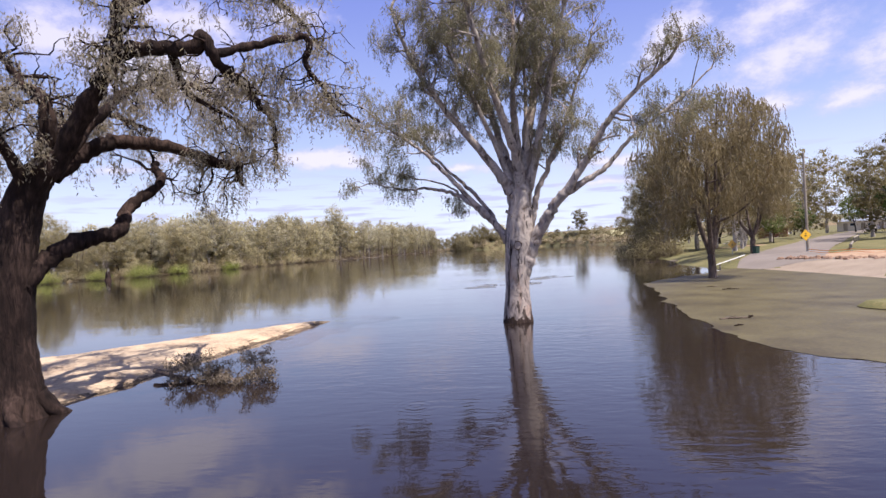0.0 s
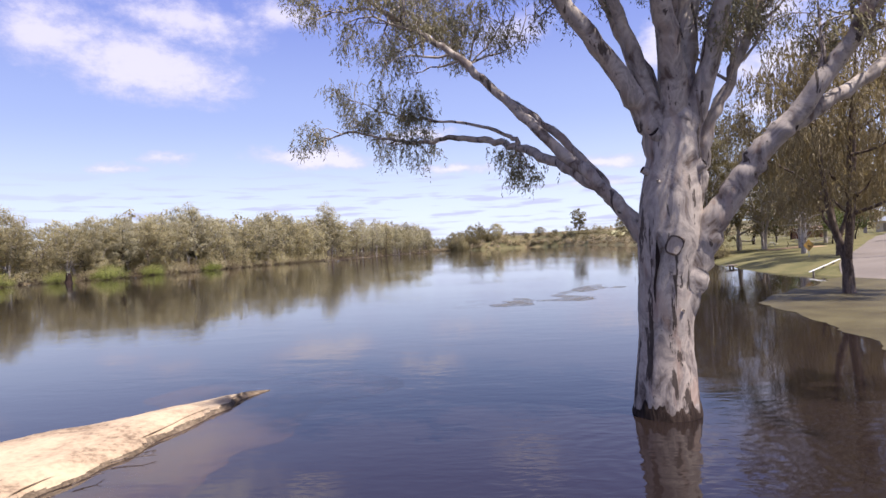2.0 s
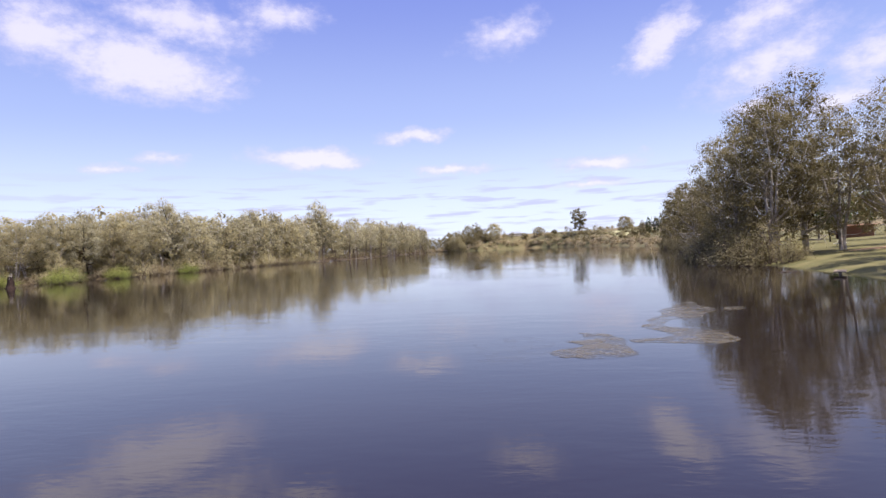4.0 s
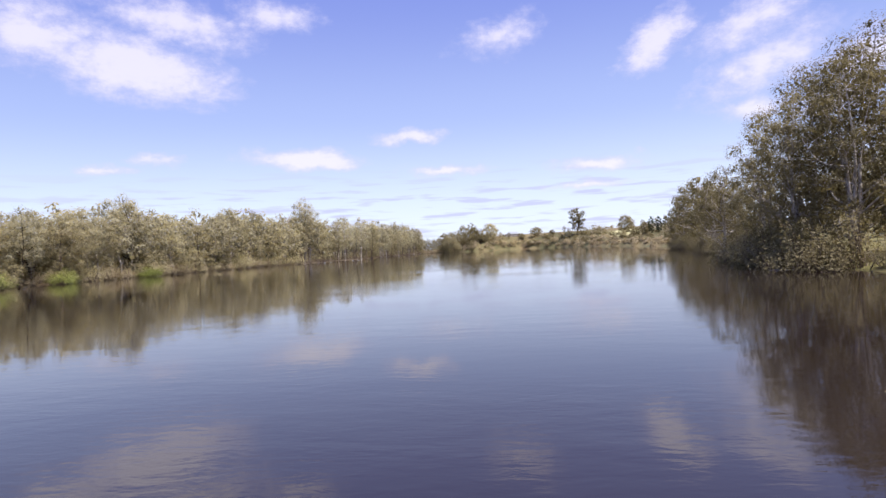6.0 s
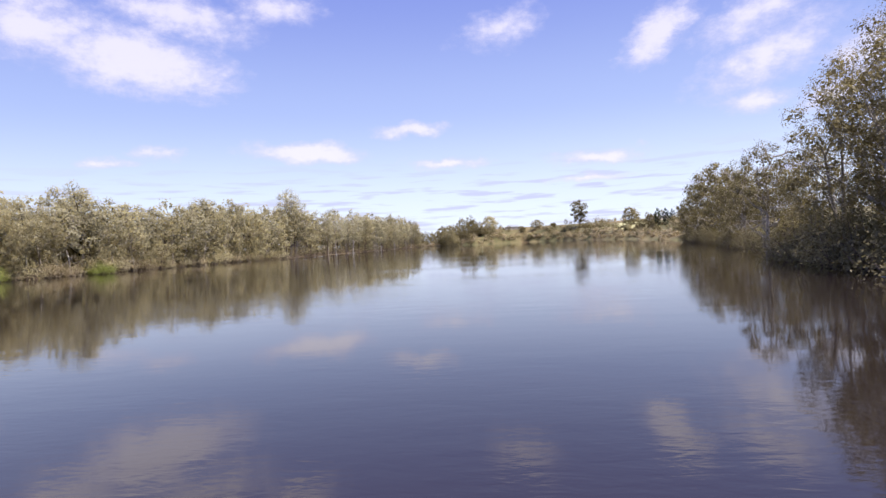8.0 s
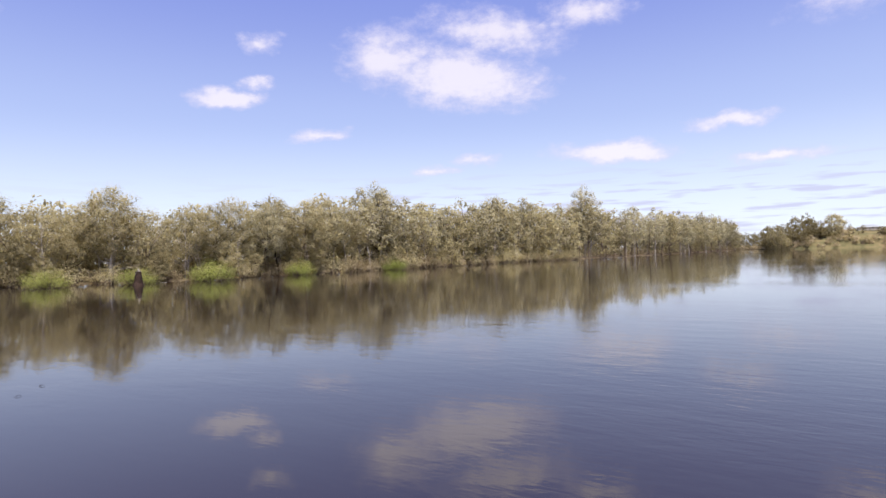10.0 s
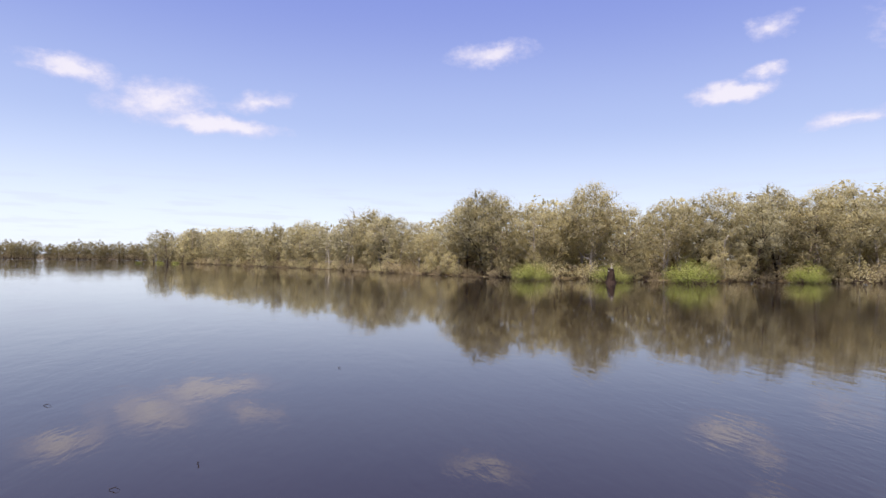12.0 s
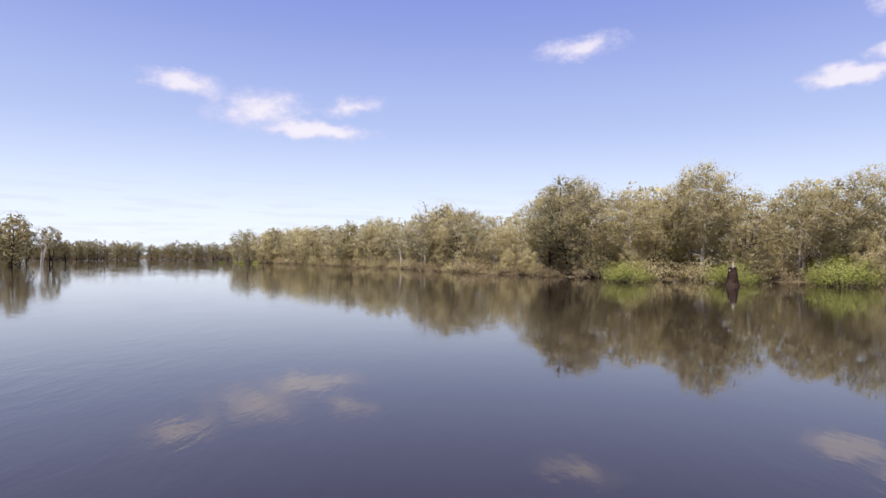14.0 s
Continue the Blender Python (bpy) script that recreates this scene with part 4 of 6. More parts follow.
def fallen_bough():
    rng = np.random.default_rng(31)
    t = thing("fallen_bough", pose(-5.5, 16.5, 0) @ Matrix.Scale(0.84, 4), "leafy fallen bough lying half under water by the sand", "branch")
    w, tips = Wood(), []
    for k in range(30):
        a = rng.uniform(-0.6, 3.6)
        p0 = np.array([-1.5 + 0.1 * k, rng.uniform(-0.7, 0.7), -0.1])
        shoot(rng, p0, (math.cos(a), math.sin(a) * 0.5, rng.uniform(0.2, 0.8)), rng.uniform(0.7, 1.3), 0.03, 0, w, tips, -0.05, 0.35, (4, 3), 1, 5, 0.6)
    w.tube(spline([(-3.2, 1.0, 0.3), (-1.5, 0.2, 0.1), (0.4, 0, -0.1), (1.8, -0.2, -0.15)], 6), np.linspace(0.1, 0.04, 19), 7, 0.1, rng)
    tagged(part("branch_mass", w.mesh("branch_mass", M["mid_bark"]), t), kind="stuff")
    tips = [p for p in tips if p[2] > 0.02]
    part("foliage", crown("foliage", rng, tips, 34, 0.1, 0.11, 0.034, M["leaf_dry"], 0.1, 0.7), t, "half-dry grey-brown leaves")


fallen_bough()

# ---- trees built once, then repeated ----


def gum_tree(name, seed, tall, wide, trunk_r, bark, leaf, label, low=0.12, clumps=60, per=140, size=0.33, width=0.2, stems=1, lean=0.0, group="", core=16, fork=0.3, bare=5, lumps=0.145, weep=0.0, low_fork=0.0):
    """A gum with pale forking limbs that end in many rounded clumps of leaves under an uneven dome."""
    rng = np.random.default_rng(seed)
    t = thing(name, pose(0, 0, -300), label, "tree", group)
    w, twig = Wood(), Wood()
    half = wide / 2
    centres = []
    for k in range(clumps):
        u = rng.uniform(0, 1, 14) ** 0.8
        a = rng.uniform(0, 2 * np.pi, 14)
        edge = np.where(u > 0.42, np.sqrt(np.clip(1 - ((u - 0.42) / 0.6) ** 2, 0, 1)), 0.62 + 0.38 * u / 0.42)
        wave = np.array([1 + 0.42 * noise.noise((math.cos(q) * 1.3 + seed, math.sin(q) * 1.3, v * 2.2)) for q, v in zip(a, u)])
        r = half * 0.9 * edge * wave * np.sqrt(rng.uniform(0.22, 1.0, 14))
        c = np.stack([r * np.cos(a) + lean * tall * u, r * np.sin(a), tall * (low + (0.955 - low) * u)], -1)
        if centres:
            gap = np.min(np.linalg.norm((c[:, None, :] - np.array(centres)[None]) * np.array([1, 1, 1.25]), axis=2), axis=1)
            c = c[int(np.argmax(gap))]
        else:
            c = np.array([lean * tall + rng.uniform(-0.1, 0.1) * half, rng.uniform(-0.1, 0.1) * half, tall * 0.95])
        centres.append(c)
    centres = np.array(centres)
    # stems, then limbs that rise out of them, then branchlets into the clumps
    nodes, thick = [], []
    for s in range(stems):
        top = centres[s * 3 % clumps]
        foot = rng.uniform(-0.35, 0.35, 2) * (stems > 1)
        mid = top * 0.5 + rng.standard_normal(3) * half * 0.1
        if low_fork:
            foot = foot * 0.2
            mid = top * np.array([0.62, 0.62, 0.5])
        p = spline([(0, 0, -0.6), (0.02, 0, low_fork * 0.5), (foot[0], foot[1], low_fork), (mid[0] * 0.6, mid[1] * 0.6, low_fork + tall * 0.16), (mid[0], mid[1], tall * 0.55), tuple(top - np.array([0, 0, 0.4]))], 4) if low_fork else spline([(foot[0], foot[1], -0.6), (foot[0] * 1.3, foot[1] * 1.3, tall * 0.1), (foot[0] + (mid[0] - foot[0]) * 0.55, foot[1] + (mid[1] - foot[1]) * 0.55, tall * 0.32), (mid[0], mid[1], tall * 0.56), tuple(top - np.array([0, 0, 0.4]))], 4)
        r = np.linspace(trunk_r * (1 if stems == 1 else 0.72), trunk_r * 0.1, len(p))
        w.tube(p, r, 8, 0.05, rng)
        nodes.extend(p)
        thick.extend(r)
    order = np.argsort(centres[:, 2])
    main = set(int(k) for k in range(1, min(clumps, 9)))
    for k in list(main) + [int(q) for q in order if int(q) not in main and int(q) != 0]:
        c = centres[k]
        n = np.array(nodes)
        under = np.where(n[:, 2] < c[2] * (0.72 if k in main else 0.97), 0.0, 60.0) + np.where(n[:, 2] < tall * fork * 0.55, 40.0, 0.0)
        j = int(np.argmin(np.linalg.norm(c - n, axis=1) + under))
        a = n[j]
        bend = (a + c) / 2 + np.array([0, 0, -0.06]) * np.linalg.norm(c - a) + rng.standard_normal(3) * 0.06 * np.linalg.norm(c - a)
        r0 = min(thick[j] * 0.8, trunk_r * (0.5 if k in main else 0.2))
        p = spline([tuple(a), tuple(bend), tuple(c)], 3)
        r = np.linspace(r0, max(0.03, r0 * 0.25), len(p))
        twig.tube(p, r, 5 if k in main else 4)
        nodes.extend(p[2:])
        thick.extend(r[2:])
    for k in range(bare):
        a, z = rng.uniform(0, 6.28), tall * rng.uniform(0.06, 0.5)
        s0 = np.array(nodes[int(np.argmin([abs(q[2] - z) for q in nodes[:17 * stems]]))])
        e = s0 + np.array([math.cos(a), math.sin(a), rng.uniform(0.0, 0.9)]) * half * rng.uniform(0.4, 0.85)
        m = (s0 + e) / 2 + rng.standard_normal(3) * 0.5
        twig.tube(np.array([s0, m, e]), (trunk_r * 0.3, trunk_r * 0.2, trunk_r * 0.05), 4)
        for _ in range(3):
            f = m + (e - m) * rng.uniform(0.1, 1.0)
            twig.tube(np.array([f, f + rng.standard_normal(3) * half * 0.13]), (trunk_r * 0.1, trunk_r * 0.03), 3)
    part("trunk", w.mesh("trunk", M[bark]), t)
    tagged(part("branch_mass", twig.mesh("branch_mass", M[bark]), t), kind="stuff")
    # leaves over each clump, thick above and thin below
    rad = wide * lumps * rng.uniform(0.72, 1.35, clumps)
    d = rng.standard_normal((clumps, per, 3))
    d[..., 2] += 0.3
    d /= np.linalg.norm(d, axis=2)[..., None]
    far = rng.uniform(0.5, 1.06, (clumps, per, 1)) ** 0.7
    far = far * (1 + 0.22 * np.sin(d[..., :1] * 4 + rng.uniform(0, 6, (clumps, 1, 1))) * np.sin(d[..., 1:2] * 5 + rng.uniform(0, 6, (clumps, 1, 1))))
    tips = centres[:, None, :] + d * far * rad[:, None, None] * np.array([1, 1, 0.78])
    out = centres - np.array([lean * tall * 0.5, 0, tall * 0.45])
    out = out / (np.linalg.norm(out, axis=1)[:, None] + 0.1)
    ways = d * 0.85 + out[:, None, :] * 0.4 + 0.16 * rng.standard_normal(d.shape)
    if weep:
        v, f = sprays(rng, tips.reshape(-1, 3), 1, 12, weep, size, width, 0.12, 0.16, 0.2)
    else:
        v, f = leaves(rng, tips.reshape(-1, 3), 1, 0.05, size, width, 0.5, 0.8, 3.6 * ways.reshape(-1, 3))
    if core:
        # broad sprays under the outer leaves close each clump
        di = rng.standard_normal((clumps, core, 3))
        di /= np.linalg.norm(di, axis=2)[..., None]
        deep = centres[:, None, :] + di * rad[:, None, None] * np.array([0.5, 0.5, 0.38])
        v2, f2 = leaves(rng, deep.reshape(-1, 3), 1, 0.05, min(size * 2.0, 0.85), min(width * 2.8, 0.75), 0.3, 0.8, 2.5 * di.reshape(-1, 3))
        v, f = np.concatenate([v, v2]), np.concatenate([f, f2 + len(v)])
    me = mesh_of("crown", v, f, M[leaf], True)
    if not weep:
        # the leaves of a clump catch the light together, as one rounded mass
        soft = ways.reshape(-1, 3) + np.array([0, 0, 0.12]) + 0.3 * rng.standard_normal((clumps * per, 3))
        if core:
            soft = np.concatenate([soft, (di + 0.4 * out[:, None, :]).reshape(-1, 3)])
        soft /= np.linalg.norm(soft, axis=1)[:, None] + 1e-9
        me.normals_split_custom_set_from_vertices(np.repeat(soft, 4, axis=0).tolist())
    part("crown", me, t)
    return t


def make_shrub(name, seed, tall, wide, leaf, label, count=26, per=14, size=0.3, width=0.13, bark="mid_bark", reach=0.22, droop=0.1, category="shrub", group=""):
    rng = np.random.default_rng(seed)
    t = thing(name, pose(0, 0, -300), label, category, group)
    w, tips = Wood(), []
    for k in range(count):
        a = rng.uniform(0, 6.28)
        r = wide * 0.5 * math.sqrt(rng.uniform(0, 1))
        z = tall * rng.uniform(0.35, 1.0) * (1 - 0.55 * (r / (wide * 0.5)) ** 2)
        e = np.array([r * math.cos(a), r * math.sin(a), z])
        b = np.array([e[0] * 0.35, e[1] * 0.35, -0.2])
        w.tube(np.array([b, (b + e) / 2 + rng.standard_normal(3) * 0.12 * wide * 0.3, e]), (0.05, 0.035, 0.015), 4)
        tips.extend([e, b + (e - b) * 0.8, b + (e - b) * 0.55])
    tagged(part("stem_mass", w.mesh("stem_mass", M[bark]), t), kind="stuff")
    ways = [p / (np.linalg.norm(p) + 0.1) + np.array([0, 0, 0.3]) for p in tips]
    part("foliage", crown("foliage", rng, tips, per, reach * wide * 0.5, size, width, M[leaf], droop, 0.8, ways), t)
    return t


def place(proto, x, y, scale=1.0, turn=0.0, z=None, stretch=1.0):
    zz = max(ground_z(x, y), -0.6) if z is None else z
    return copy_thing(proto, pose(x, y, zz, 0, 0, turn) @ Matrix.Diagonal((scale, scale, scale * stretch, 1)))


FLOOD = "flooded gums along the far bank"
bank_protos = [
    gum_tree("bank_gum", 101, 18, 12.0, 0.42, "white_bark", "leaf_olive", "olive-green gum tree on the flooded bank", 0.28, 46, per=176, size=0.27, width=0.16, group=FLOOD),
    gum_tree("bank_gum", 102, 16, 13.0, 0.38, "mid_bark", "leaf_olive", "broad olive gum tree on the flooded bank", 0.1, 52, stems=2, per=176, size=0.27, width=0.16, group=FLOOD),
    gum_tree("bank_gum", 103, 20, 10.0, 0.38, "white_bark", "leaf_gum", "tall pale-trunked gum tree on the flooded bank", 0.4, 36, per=176, size=0.27, width=0.16, group=FLOOD, core=8, bare=8),
    gum_tree("bank_gum", 104, 15, 9.5, 0.28, "white_bark", "leaf_olive", "slender gum tree with bare lower limbs on the bank", 0.34, 36, stems=2, per=176, size=0.27, width=0.16, group=FLOOD, core=8, bare=9),
    gum_tree("bank_gum", 105, 17, 11.5, 0.4, "dark_bark", "leaf_gum", "grey-green gum tree on the flooded bank", 0.24, 44, lean=0.06, per=176, size=0.27, width=0.16, group=FLOOD),
    gum_tree("bank_gum", 106, 11, 9.5, 0.26, "mid_bark", "leaf_olive", "low bushy gum tree at the water's edge", 0.04, 43, stems=3, per=176, size=0.27, width=0.16, group=FLOOD),
]
far_protos = [
    gum_tree("distant_gum", 111, 19, 12, 0.4, "white_bark", "leaf_gum", "distant grey-green gum tree along the river", 0.26, 38, 30, 0.62, 0.42, group="distant river trees", core=6, bare=2),
    gum_tree("distant_gum", 112, 16, 12.5, 0.36, "mid_bark", "leaf_olive", "distant olive gum tree along the river", 0.06, 42, 30, 0.62, 0.42, group="distant river trees", core=6, bare=2),
    gum_tree("distant_gum", 113, 22, 10, 0.4, "mid_bark", "leaf_gum", "distant tall thin-crowned gum tree", 0.34, 32, 30, 0.6, 0.4, group="distant river trees", core=4, bare=4),
]
woods_protos = [
    gum_tree("woods_gum", 114, 19, 12, 0.4, "mid_bark", "leaf_gum", "far grey-green gum tree", 0.08, 28, 20, 0.95, 0.66, core=3, bare=0, lumps=0.15),
    gum_tree("woods_gum", 115, 16, 12.5, 0.36, "mid_bark", "leaf_olive", "far olive gum tree", 0.05, 28, 20, 0.95, 0.66, core=3, bare=0, lumps=0.15),
    gum_tree("woods_gum", 116, 22, 10, 0.4, "mid_bark", "leaf_gum", "far thin-crowned gum tree", 0.15, 24, 20, 0.9, 0.62, core=3, bare=0, lumps=0.15),
]
dark_woods = [
    gum_tree("woods_gum", 117, 17, 12, 0.4, "dark_bark", "leaf_river", "far dark gum tree", 0.08, 30, 22, 0.9, 0.62, core=4, bare=0, lumps=0.15),
    gum_tree("woods_gum", 118, 15, 11, 0.36, "dark_bark", "leaf_river", "far dark bushy gum tree", 0.04, 30, 22, 0.9, 0.62, core=4, bare=0, lumps=0.15),
    gum_tree("woods_gum", 119, 19, 10, 0.4, "dark_bark", "leaf_river", "far dark upright gum tree", 0.16, 26, 22, 0.85, 0.6, core=4, bare=0, lumps=0.15),
]
shrub_brown = make_shrub("bank_shrub", 121, 3.6, 6.0, "leaf_brown", "brown-green scrub at the flooded water's edge", 26, 9, 0.38, 0.2, reach=0.2, group="bank scrub")
shrub_olive = make_shrub("bank_shrub", 122, 4.6, 6.5, "leaf_olive", "olive scrub at the flooded water's edge", 28, 9, 0.38, 0.2, reach=0.2, group="bank scrub")
shrub_dark = make_shrub("bank_shrub", 124, 4.2, 6.2, "leaf_river", "dark olive-brown scrub under the riverside gums", 28, 26, 0.21, 0.12, reach=0.2, group="riverside scrub")
shrub_bright = make_shrub("willow_shrub", 123, 4.4, 9.0, "leaf_bright", "bright yellow-green willow shrub standing in the water", 60, 36, 0.25, 0.11, reach=0.13, group="bright willow shrubs")

LEFT_EDGE = [(-430, 18), (-400, 24), (-312, 22), (-280, 44), (-225, 76), (-195, 96), (-165, 110), (-142, 123), (-126, 138), (-117, 155), (-113, 172), (-110, 200), (-111, 260), (-112, 310), (-107, 350)]


def along(edge, gap, inset, jitter, rng):
    """Places at even steps beside an edge, set back from it."""
    pts = np.array(edge, float)
    seg = np.hypot(*np.diff(pts, axis=0).T)
    s = np.concatenate([[0], np.cumsum(seg)])
    for d in np.arange(gap * 0.5, s[-1], gap):
        d = d + rng.uniform(-0.4, 0.4) * gap
        x, y = np.interp(d, s, pts[:, 0]), np.interp(d, s, pts[:, 1])
        i = int(np.clip(np.searchsorted(s, d) - 1, 0, len(pts) - 2))
        t = (pts[i + 1] - pts[i]) / seg[i]
        back = inset + rng.uniform(-jitter, jitter)
        yield x - t[1] * back, y + t[0] * back


def woods(name, rows, label):
    """Far trees that nobody could count, joined into one thing: rows of pattern, x, y, scale, turn."""
    t = thing(name, pose(0, 0, 0), label, "woods", kind="stuff")
    bins = {}
    for proto, x, y, s, a in rows:
        m = pose(x, y, max(ground_z(x, y), -0.5), 0, 0, a) @ Matrix.Scale(s, 4)
        rot, off = np.array(m.to_3x3()), np.array(m.translation)
        for ch in proto.children:
            if "branch" in ch.name:
                continue
            me = ch.data
            v = np.empty(len(me.vertices) * 3, np.float32)
            me.vertices.foreach_get("co", v)
            f = np.empty(len(me.polygons) * 4, np.int32)
            me.loops.foreach_get("vertex_index", f)
            kind = ("crown_mass" if "crown" in ch.name or "foliage" in ch.name else "trunk_mass", me.materials[0].name)
            vs, fs, n = bins.setdefault(kind, ([], [], [0]))
            vs.append(v.reshape(-1, 3) @ rot.T + off)
            fs.append(f.reshape(-1, 4) + n[0])
            n[0] += len(v) // 3
    for (kind, mat), (vs, fs, n) in bins.items():
        tagged(part(kind, mesh_of(kind, np.concatenate(vs), np.concatenate(fs), bpy.data.materials[mat], kind == "trunk_mass"), t), kind="stuff")


# how high the woods stand along the far bank, from south to north
CANOPY_Y = [30, 55, 80, 100, 108, 118, 123, 127, 132, 137, 145, 151, 155, 162, 172, 182, 187, 192, 199, 211, 217, 223, 230, 250, 267, 276, 295, 316, 326, 344, 352, 366, 376, 386, 420, 462, 520, 600, 800]
CANOPY_H = [16.5, 14.5, 15.1, 14.4, 17, 13.5, 10.5, 14.5, 18.6, 15.7, 14.5, 18.6, 14.5, 15.2, 17.2, 15.5, 18.6, 16.7, 18.6, 18.7, 20, 24, 22, 20.5, 18.5, 22, 25, 25, 23, 25, 22, 28, 33, 28, 29, 31, 31, 34, 34]


def growth(y):
    """Height of the canopy on the far bank."""
    return float(np.interp(y, CANOPY_Y, CANOPY_H))


def grown(y):
    """Size of the undergrowth beside trees of that height."""
    return min(1.3, growth(y) / 17)


def scrub(name, rows, rng, label, leaf="leaf_brown", size=0.42):
    """Thick undergrowth that nobody could count, as one mesh."""
    stems, tufts = Wood(), []
    vs, fs, n = [], [], 0
    for x, y, s in rows:
        z = max(ground_z(x, y), -0.4)
        tips = []
        for _ in range(22):
            a, r = rng.uniform(0, 6.28), 3.2 * s * math.sqrt(rng.uniform(0, 1))
            e = np.array([x + r * math.cos(a), y + r * math.sin(a), z + s * rng.uniform(0.5, 4.4) * (1 - 0.05 * r * r / (s * s))])
            tips.append(e)
            if rng.uniform() < 0.25:
                stems.tube(np.array([(x, y, z - 0.2), (e + np.array([x, y, z])) / 2 + rng.standard_normal(3) * 0.3, e]), (0.08, 0.05, 0.02), 3)
        tips = np.array(tips)
        ways = tips - np.array([x, y, z + 1.0])
        ways = ways / (np.linalg.norm(ways, axis=1)[:, None] + 0.1) + np.array([0, 0, 0.3])
        v, f = leaves(rng, tips, 9, 0.45 * s, size, size * 0.6, 0.2, 0.8, ways)
        vs.append(v)
        fs.append(f + n)
        n += len(v)
    t = thing(name, pose(0, 0, 0), label, "undergrowth", kind="stuff")
    tagged(part("stem_mass", stems.mesh("stem_mass", M["mid_bark"]), t), kind="stuff")
    tagged(part("foliage", mesh_of("foliage", np.concatenate(vs), np.concatenate(fs), M[leaf]), t), kind="stuff")


drowned = gum_tree("drowned_gum", 120, 14, 9, 0.3, "dark_bark", "leaf_river", "thin dark gum tree standing in flood water", 0.3, 24, 60, 0.45, 0.25, stems=3, core=4, bare=12, lumps=0.13, low_fork=1.0, group="drowned gums")
BANK_TALL = (18, 16, 20, 15, 17, 11)
FAR_TALL = (19, 16, 22)


def far_bank():
    rng = np.random.default_rng(41)
    behind = []
    for inset, gap, jit, kinds in ((5, 6.2, 2.5, (0, 1, 2, 3, 4, 0, 1)), (16, 8.5, 4, (0, 1, 2)), (34, 14, 8, (0, 1, 2))):
        for x, y in along(LEFT_EDGE, gap, inset, jit, rng):
            k = kinds[int(rng.integers(len(kinds)))]
            h, turn = growth(y) * rng.uniform(0.88, 1.05), rng.uniform(0, 360)
            if inset > 30 or (inset > 10 and not 116 < y < 215):
                behind.append((woods_protos[k], x, y, h * 1.02 / FAR_TALL[k], turn))
            elif inset > 10 or x < -178 or y > 212:
                k %= 3
                girth = min(1.4, (h / FAR_TALL[k]) ** 0.7)
                place(far_protos[k], x, y, girth, turn, stretch=h / FAR_TALL[k] / girth)
            else:
                girth = min(1.45, (h / BANK_TALL[k]) ** 0.6)
                place(bank_protos[k], x, y, girth, turn, stretch=h / BANK_TALL[k] / girth)
    for x, y in along(LEFT_EDGE, 13, 2.5, 1.5, rng):
        if 116 < y < 205:
            place(bank_protos[5], x, y, rng.uniform(0.5, 0.8) * grown(y), rng.uniform(0, 360))
        else:
            place(far_protos[1], x, y, rng.uniform(0.35, 0.55) * grown(y), rng.uniform(0, 360))
    for x, y in along(LEFT_EDGE, 4.6, 0.4, 1.2, rng):
        place((shrub_brown, shrub_olive)[int(rng.integers(2))], x, y, rng.uniform(0.5, 1.15) * grown(y), rng.uniform(0, 360))
    rows = [(x, y, rng.uniform(1.0, 1.6) * grown(y)) for x, y in along(LEFT_EDGE, 4.2, 9, 3, rng)]
    rows += [(x, y, rng.uniform(0.5, 0.9) * grown(y)) for x, y in along(LEFT_EDGE, 3.4, 3.5, 1.5, rng)]
    rows += [(x, y, rng.uniform(1.3, 2.0) * grown(y)) for x, y in along(LEFT_EDGE, 4.4, 24, 5, rng)]
    rngw = np.random.default_rng(44)
    for inset, gap in ((13, 4.0), (24, 4.5)):
        for x, y in along(LEFT_EDGE[2:14], gap, inset, 3, rngw):
            behind.append((woods_protos[1], x, y, growth(y) * rngw.uniform(0.42, 0.62) / FAR_TALL[1], rngw.uniform(0, 360)))
    for x, y in along(LEFT_EDGE[4:12], 8, 48, 5, rngw):
        k = int(rngw.integers(2))
        behind.append((woods_protos[k], x, y, growth(y) * rngw.uniform(0.7, 0.9) / FAR_TALL[k], rngw.uniform(0, 360)))
    edge = [(-107, 350), (-104, 400), (-100, 500), (-100, 650), (-100, 780), (-130, 845)]
    for inset, gap in ((4, 8), (16, 11), (38, 16)):
        for x, y in along(edge, gap, inset, 3, rng):
            k = int(rng.integers(3))
            row = (far_protos[k], x, y, growth(y) * rng.uniform(0.62, 0.98) / FAR_TALL[k], rng.uniform(0, 360))
            if inset < 10:
                place(*row[:3], min(1.35, row[3]), row[4], stretch=row[3] / min(1.35, row[3]))
            else:
                behind.append((woods_protos[k], *row[1:]))
    rows += [(x, y, rng.uniform(0.9, 1.5)) for x, y in along(edge, 6.5, 3, 2, rng)]
    rows += [(x, y, rng.uniform(1.2, 1.8)) for x, y in along(edge, 8, 20, 4, rng)]
    edge = [(-300, -150), (-430, -165), (-475, -110), (-505, -2), (-430, 18)]
    for inset, gap in ((5, 6), (9, 3.6), (18, 5), (30, 7)):
        for x, y in along(edge, gap, inset, 4, rng):
            behind.append((dark_woods[int(rng.integers(3))], x, y, rng.uniform(0.5, 0.8), rng.uniform(0, 360)))
    woods("far_woods", behind, "distant mixed gum woods lining the flooded river")
    rows += [(x, y, rng.uniform(0.9, 1.3)) for x, y in along(edge, 2.6, 3, 2, rng)]
    rows += [(x, y, rng.uniform(1.0, 1.5)) for x, y in along(edge, 6, 20, 4, rng)]
    rngq = np.random.default_rng(43)
    rows += [(x, y, rngq.uniform(1.25, 1.8)) for x, y in along(edge, 2.6, 10, 3, rngq)]
    rows += [(x, y, rngq.uniform(1.5, 2.0)) for x, y in along(edge, 3.4, 22, 4, rngq)]
    scrub("bank_undergrowth", rows, rng, "tangled brown-green undergrowth below the flooded gums")
